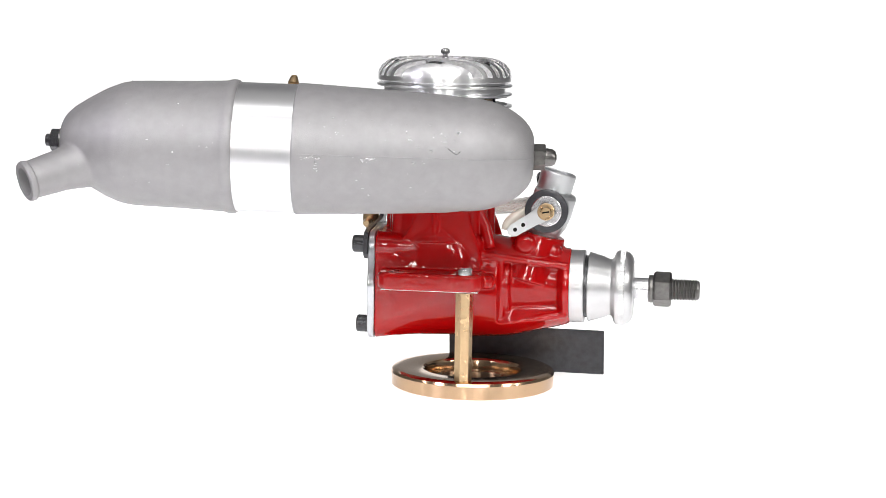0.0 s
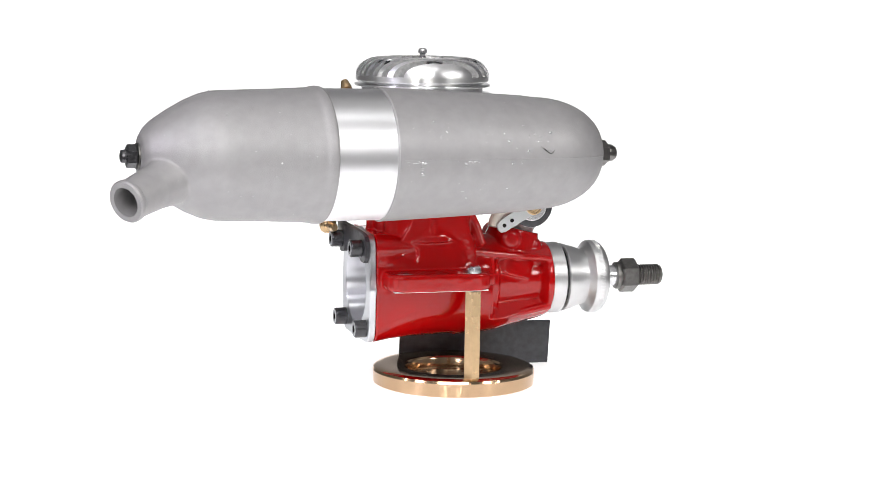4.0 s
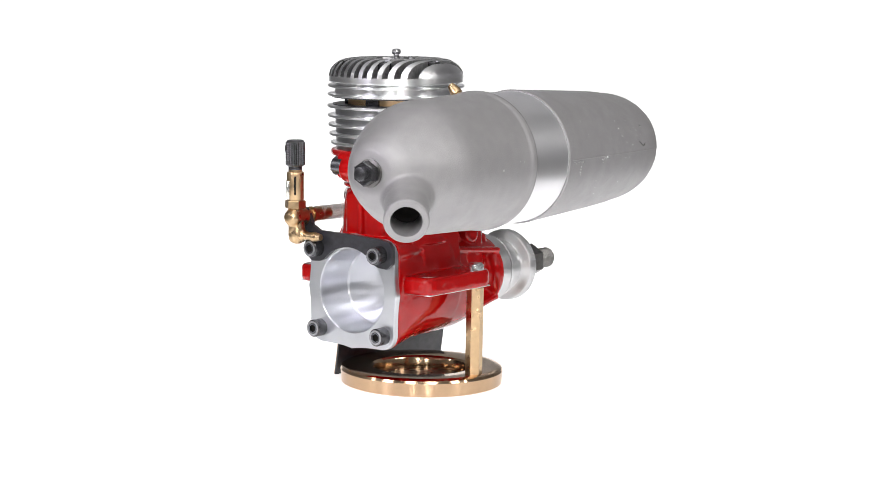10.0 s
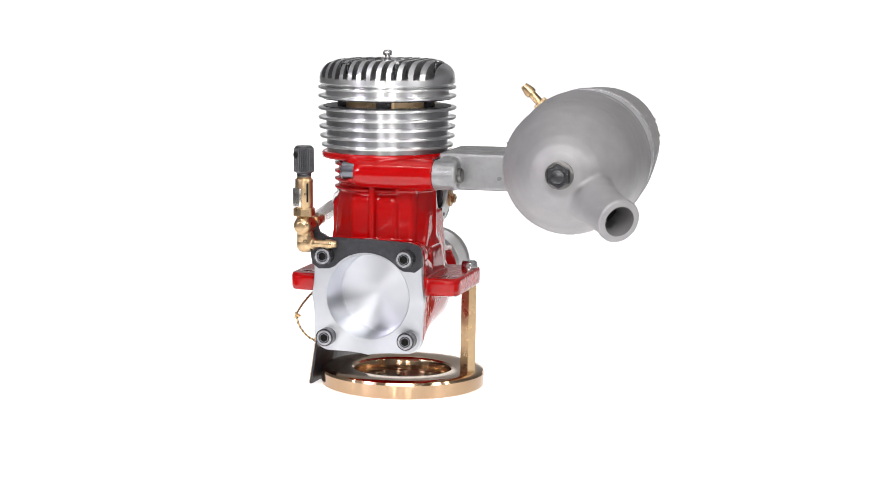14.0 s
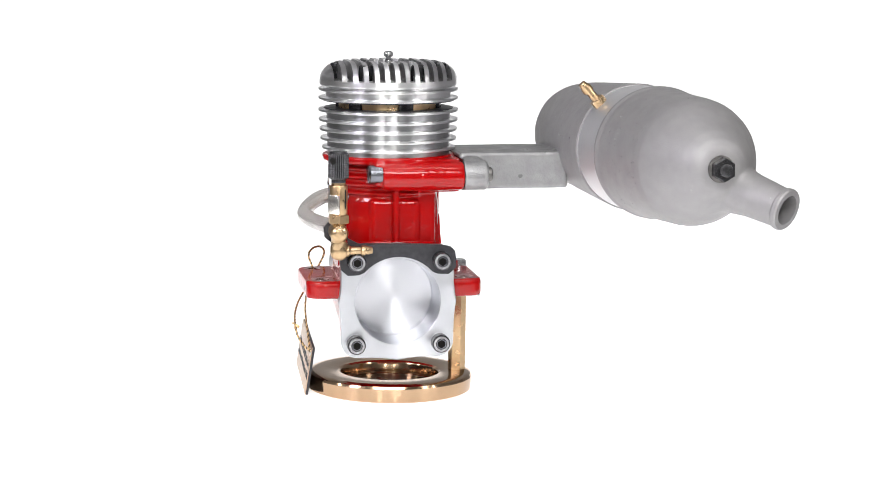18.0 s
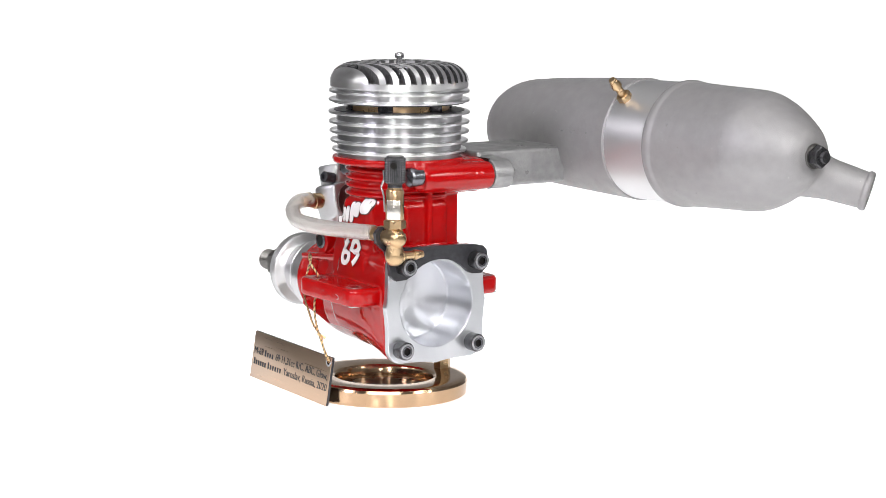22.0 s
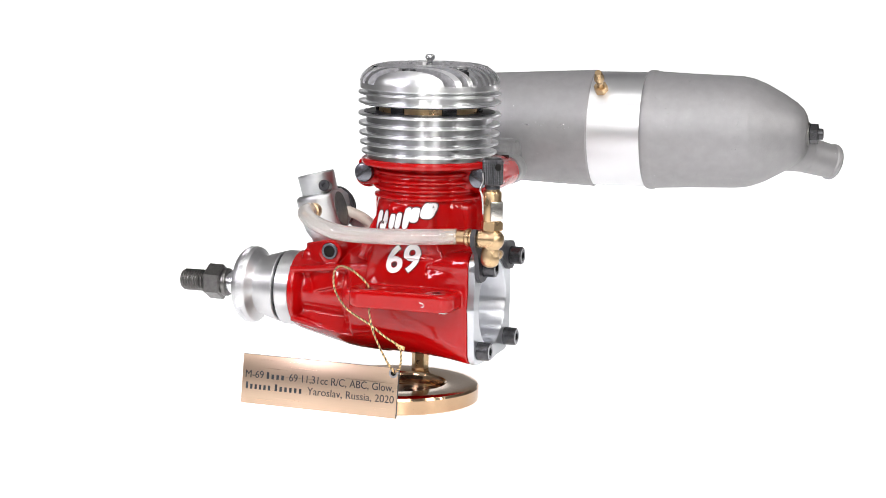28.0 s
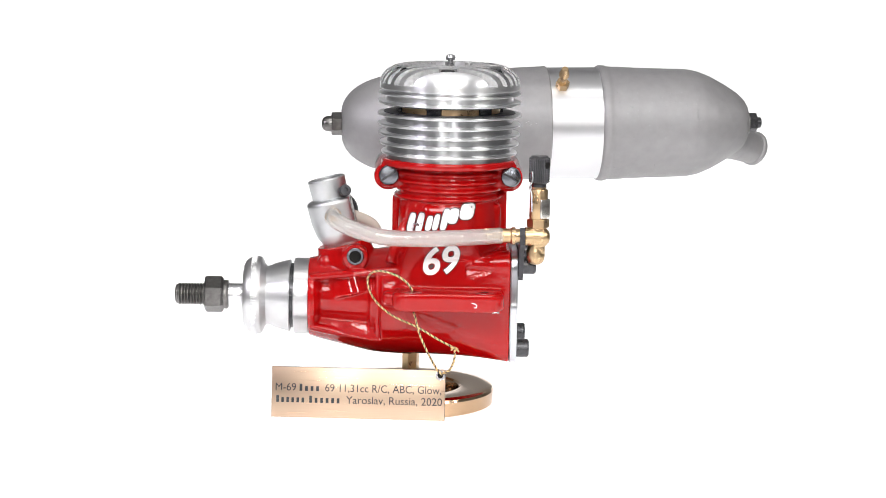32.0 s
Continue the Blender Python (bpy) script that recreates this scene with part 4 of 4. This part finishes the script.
def display_stand():
    rows = [(0.0, 0.0), (0.0, 29.2), (0.5, 29.9), (5.0, 30.1), (5.9, 29.7), (6.4, 28.7), (6.5, 27.0), (6.5, 20.0), (6.2, 18.6), (5.6, 17.9), (4.8, 17.6), (1.6, 17.4), (1.2, 16.8), (1.2, 0.0)]
    part("ring_base", lathe(rows, 128), RING, stand, "polished bronze ring base", m=at(12.8, -2.2, 0), angle=25)
    part("recess_floor", lathe([(1.25, 17.3), (1.5, 17.25), (1.5, 0)], 64), RECESS_BRONZE, stand, "recess floor in darker bronze than the ring", m=at(12.8, -2.2, 0))
    post = part("post", prism(hexagon(5.4), 6.2, 38.2, 0.25), BRASS, stand, "brass hexagon post", m=at(12.2, -27.0, 0, 0, 0, 14))
    part("lug_screw", lathe([(44.0, 2.9), (45.0, 3.0), (46.6, 2.8), (47.2, 2.2), (47.2, 0)], 24), ZINC, post, "bright pan head screw")


display_stand()

# ---- name tag ----
tag = tagged(new("name_tag"), "engraved brass name tag leaning on the stand ring", "tag")


def name_tag():
    T = at(29.9, 28.7, 0.0, 8.0, 0, -2.7)
    sheet = part("plate", rounded_box(-29.7, 29.7, -1.2, -0.35, 0, 17.4, 0.12), BLACK_PLATE, tag, "black backed tag plate", m=T)
    part("face", rounded_box(-29.6, 29.6, -0.34, 0.0, 0.1, 17.3, 0.1), TAG_FACE, sheet, "brushed brass face")
    lines = (("M-69", 1.4, 8.4, 9.2), ("69 11,31cc R/C, ABC, Glow,", 18.4, 58.1, 9.2), ("Yaroslav, Russia, 2020", 25.6, 58.4, 5.2))
    for text, left, right, z in lines:
        bm = lettering(text, 3.7, 0.05)
        xs = [v.co.x for v in bm.verts]
        k, mid = (right - left) / (max(xs) - min(xs)), (max(xs) + min(xs)) / 2
        for v in bm.verts:
            v.co.x = (v.co.x - mid) * k
        bmesh.ops.transform(bm, matrix=at(29.7 - (left + right) / 2, 0.05, z, 90, 0, 180), verts=bm.verts)
        part("engraving", bm, INK, sheet, "dark engraved line of writing")
    for left, right, z in ((9.6, 17.2, 9.2), (1.7, 12.1, 5.2), (13.0, 24.3, 5.2)):
        count = round((right - left) / 1.85)
        step = (right - left) / count
        for k in range(count):
            low = left + step * k
            tall = 2.4 if k == 0 else 1.7
            part("engraved_bar", rounded_box(29.7 - low - step * 0.5, 29.7 - low, -0.02, 0.1, z, z + tall, 0.04), INK, sheet, "dark engraved bar")
    part("eyelet", closed_lathe([(-1.3, 1.0), (-1.3, 1.7), (0.15, 1.7), (0.15, 1.0)], 24, None, at(-27.9, 0, 15.6, -90, 0, 0)), ZINC, sheet, "small bright eyelet")
    # eyelet filled with a dark plug for shade
    part("eyelet_hole", rod(1.0, -1.2, 0.06, 0.02, 20, None, at(-27.9, 0, 15.6, -90, 0, 0)), DARK, sheet)


name_tag()


def cord():
    pts = [(1.2, 28.3, 15.6), (4.0, 28.4, 19), (8.7, 29.2, 28.5), (10.8, 28.6, 35.5), (11.6, 26.6, 38.0), (11.8, 26.2, 41.0), (12.0, 26.4, 44.4), (15.0, 27.6, 48.2), (19.5, 25.8, 50.2), (24.5, 22.4, 50.2), (27.2, 20.6, 47.4), (25.6, 23.4, 41.8), (19.4, 27.6, 36.4), (9.7, 31.6, 32.6), (3.0, 33.6, 29.0), (-2.7, 34.0, 26.2)]
    strands(part("gold_cord", twisted(smooth_path(pts, 10)), GOLD, tag, "thin twisted gold and dark thread loop"))
    tail = [(-2.7, 34.0, 26.2), (-2.6, 33.0, 22.0), (-1.2, 30.4, 18.0), (1.0, 28.4, 16.2)]
    strands(part("cord_tail", twisted(smooth_path(tail, 10)), GOLD, tag))
    bm = bmesh.new()
    rng = random.Random(4)
    for _ in range(7):
        a = Vector((-2.7, 34.0, 26.2))
        d = Vector((rng.uniform(-1, 1), rng.uniform(-1, 1), rng.uniform(-0.8, 0.8))).normalized()
        sweep([a - d * 0.4, a + d * 0.8, a + d * 1.7 + Vector((0, 0, -0.4))], 0.3, 6, bm)
    part("knot", bm, GOLD, tag, "small frayed knot")


def strands(ob):
    """A dark core thread shows between the gold strands."""
    ob.data.materials.append(DARK_THREAD)
    total = len(ob.data.polygons)
    for f in ob.data.polygons:
        if f.index >= total * 2 // 3:
            f.material_index = 1


def twisted(line, r=0.23):
    """Two strands wound about a line."""
    bm = bmesh.new()
    fine = smooth_path(line[::2] + ([line[-1]] if len(line) % 2 == 0 else []), 6)
    for turn in (0, 2 * math.pi / 3, 4 * math.pi / 3):
        pts = []
        length = 0.0
        for i, p in enumerate(fine):
            d = (fine[min(i + 1, len(fine) - 1)] - fine[max(i - 1, 0)]).normalized()
            u = d.cross(Vector((0.3, 0.9, 0.2))).normalized()
            v = d.cross(u)
            if i:
                length += (p - fine[i - 1]).length
            a = length * 3.4 + turn
            pts.append(p + (u * math.cos(a) + v * math.sin(a)) * r * 0.8)
        sweep(pts, r, 6, bm)
    return bm


cord()


# ---- what moves: all stands on a slow turntable ----
def turned(t):
    s = min(t, 31.55) / 32.0
    return 196.579 * s - 51.584 * s**2 + 105.911 * s**3 - 60.217 * s**4


def motions():
    base = at(0.34 * MM, 18.69 * MM, 0, 0, 0, -7.6)
    times = [0.5 * k for k in range(64)] + [31.5, 31.75, 32.0]
    times = sorted(set(times))
    for thing, lean in ((engine, -0.75), (stand, 0), (tag, 0)):
        walk(thing, [(t, at(0, 0, 0, 0, 0, turned(t)) @ base @ at(0, 0, 0, lean)) for t in times])


motions()
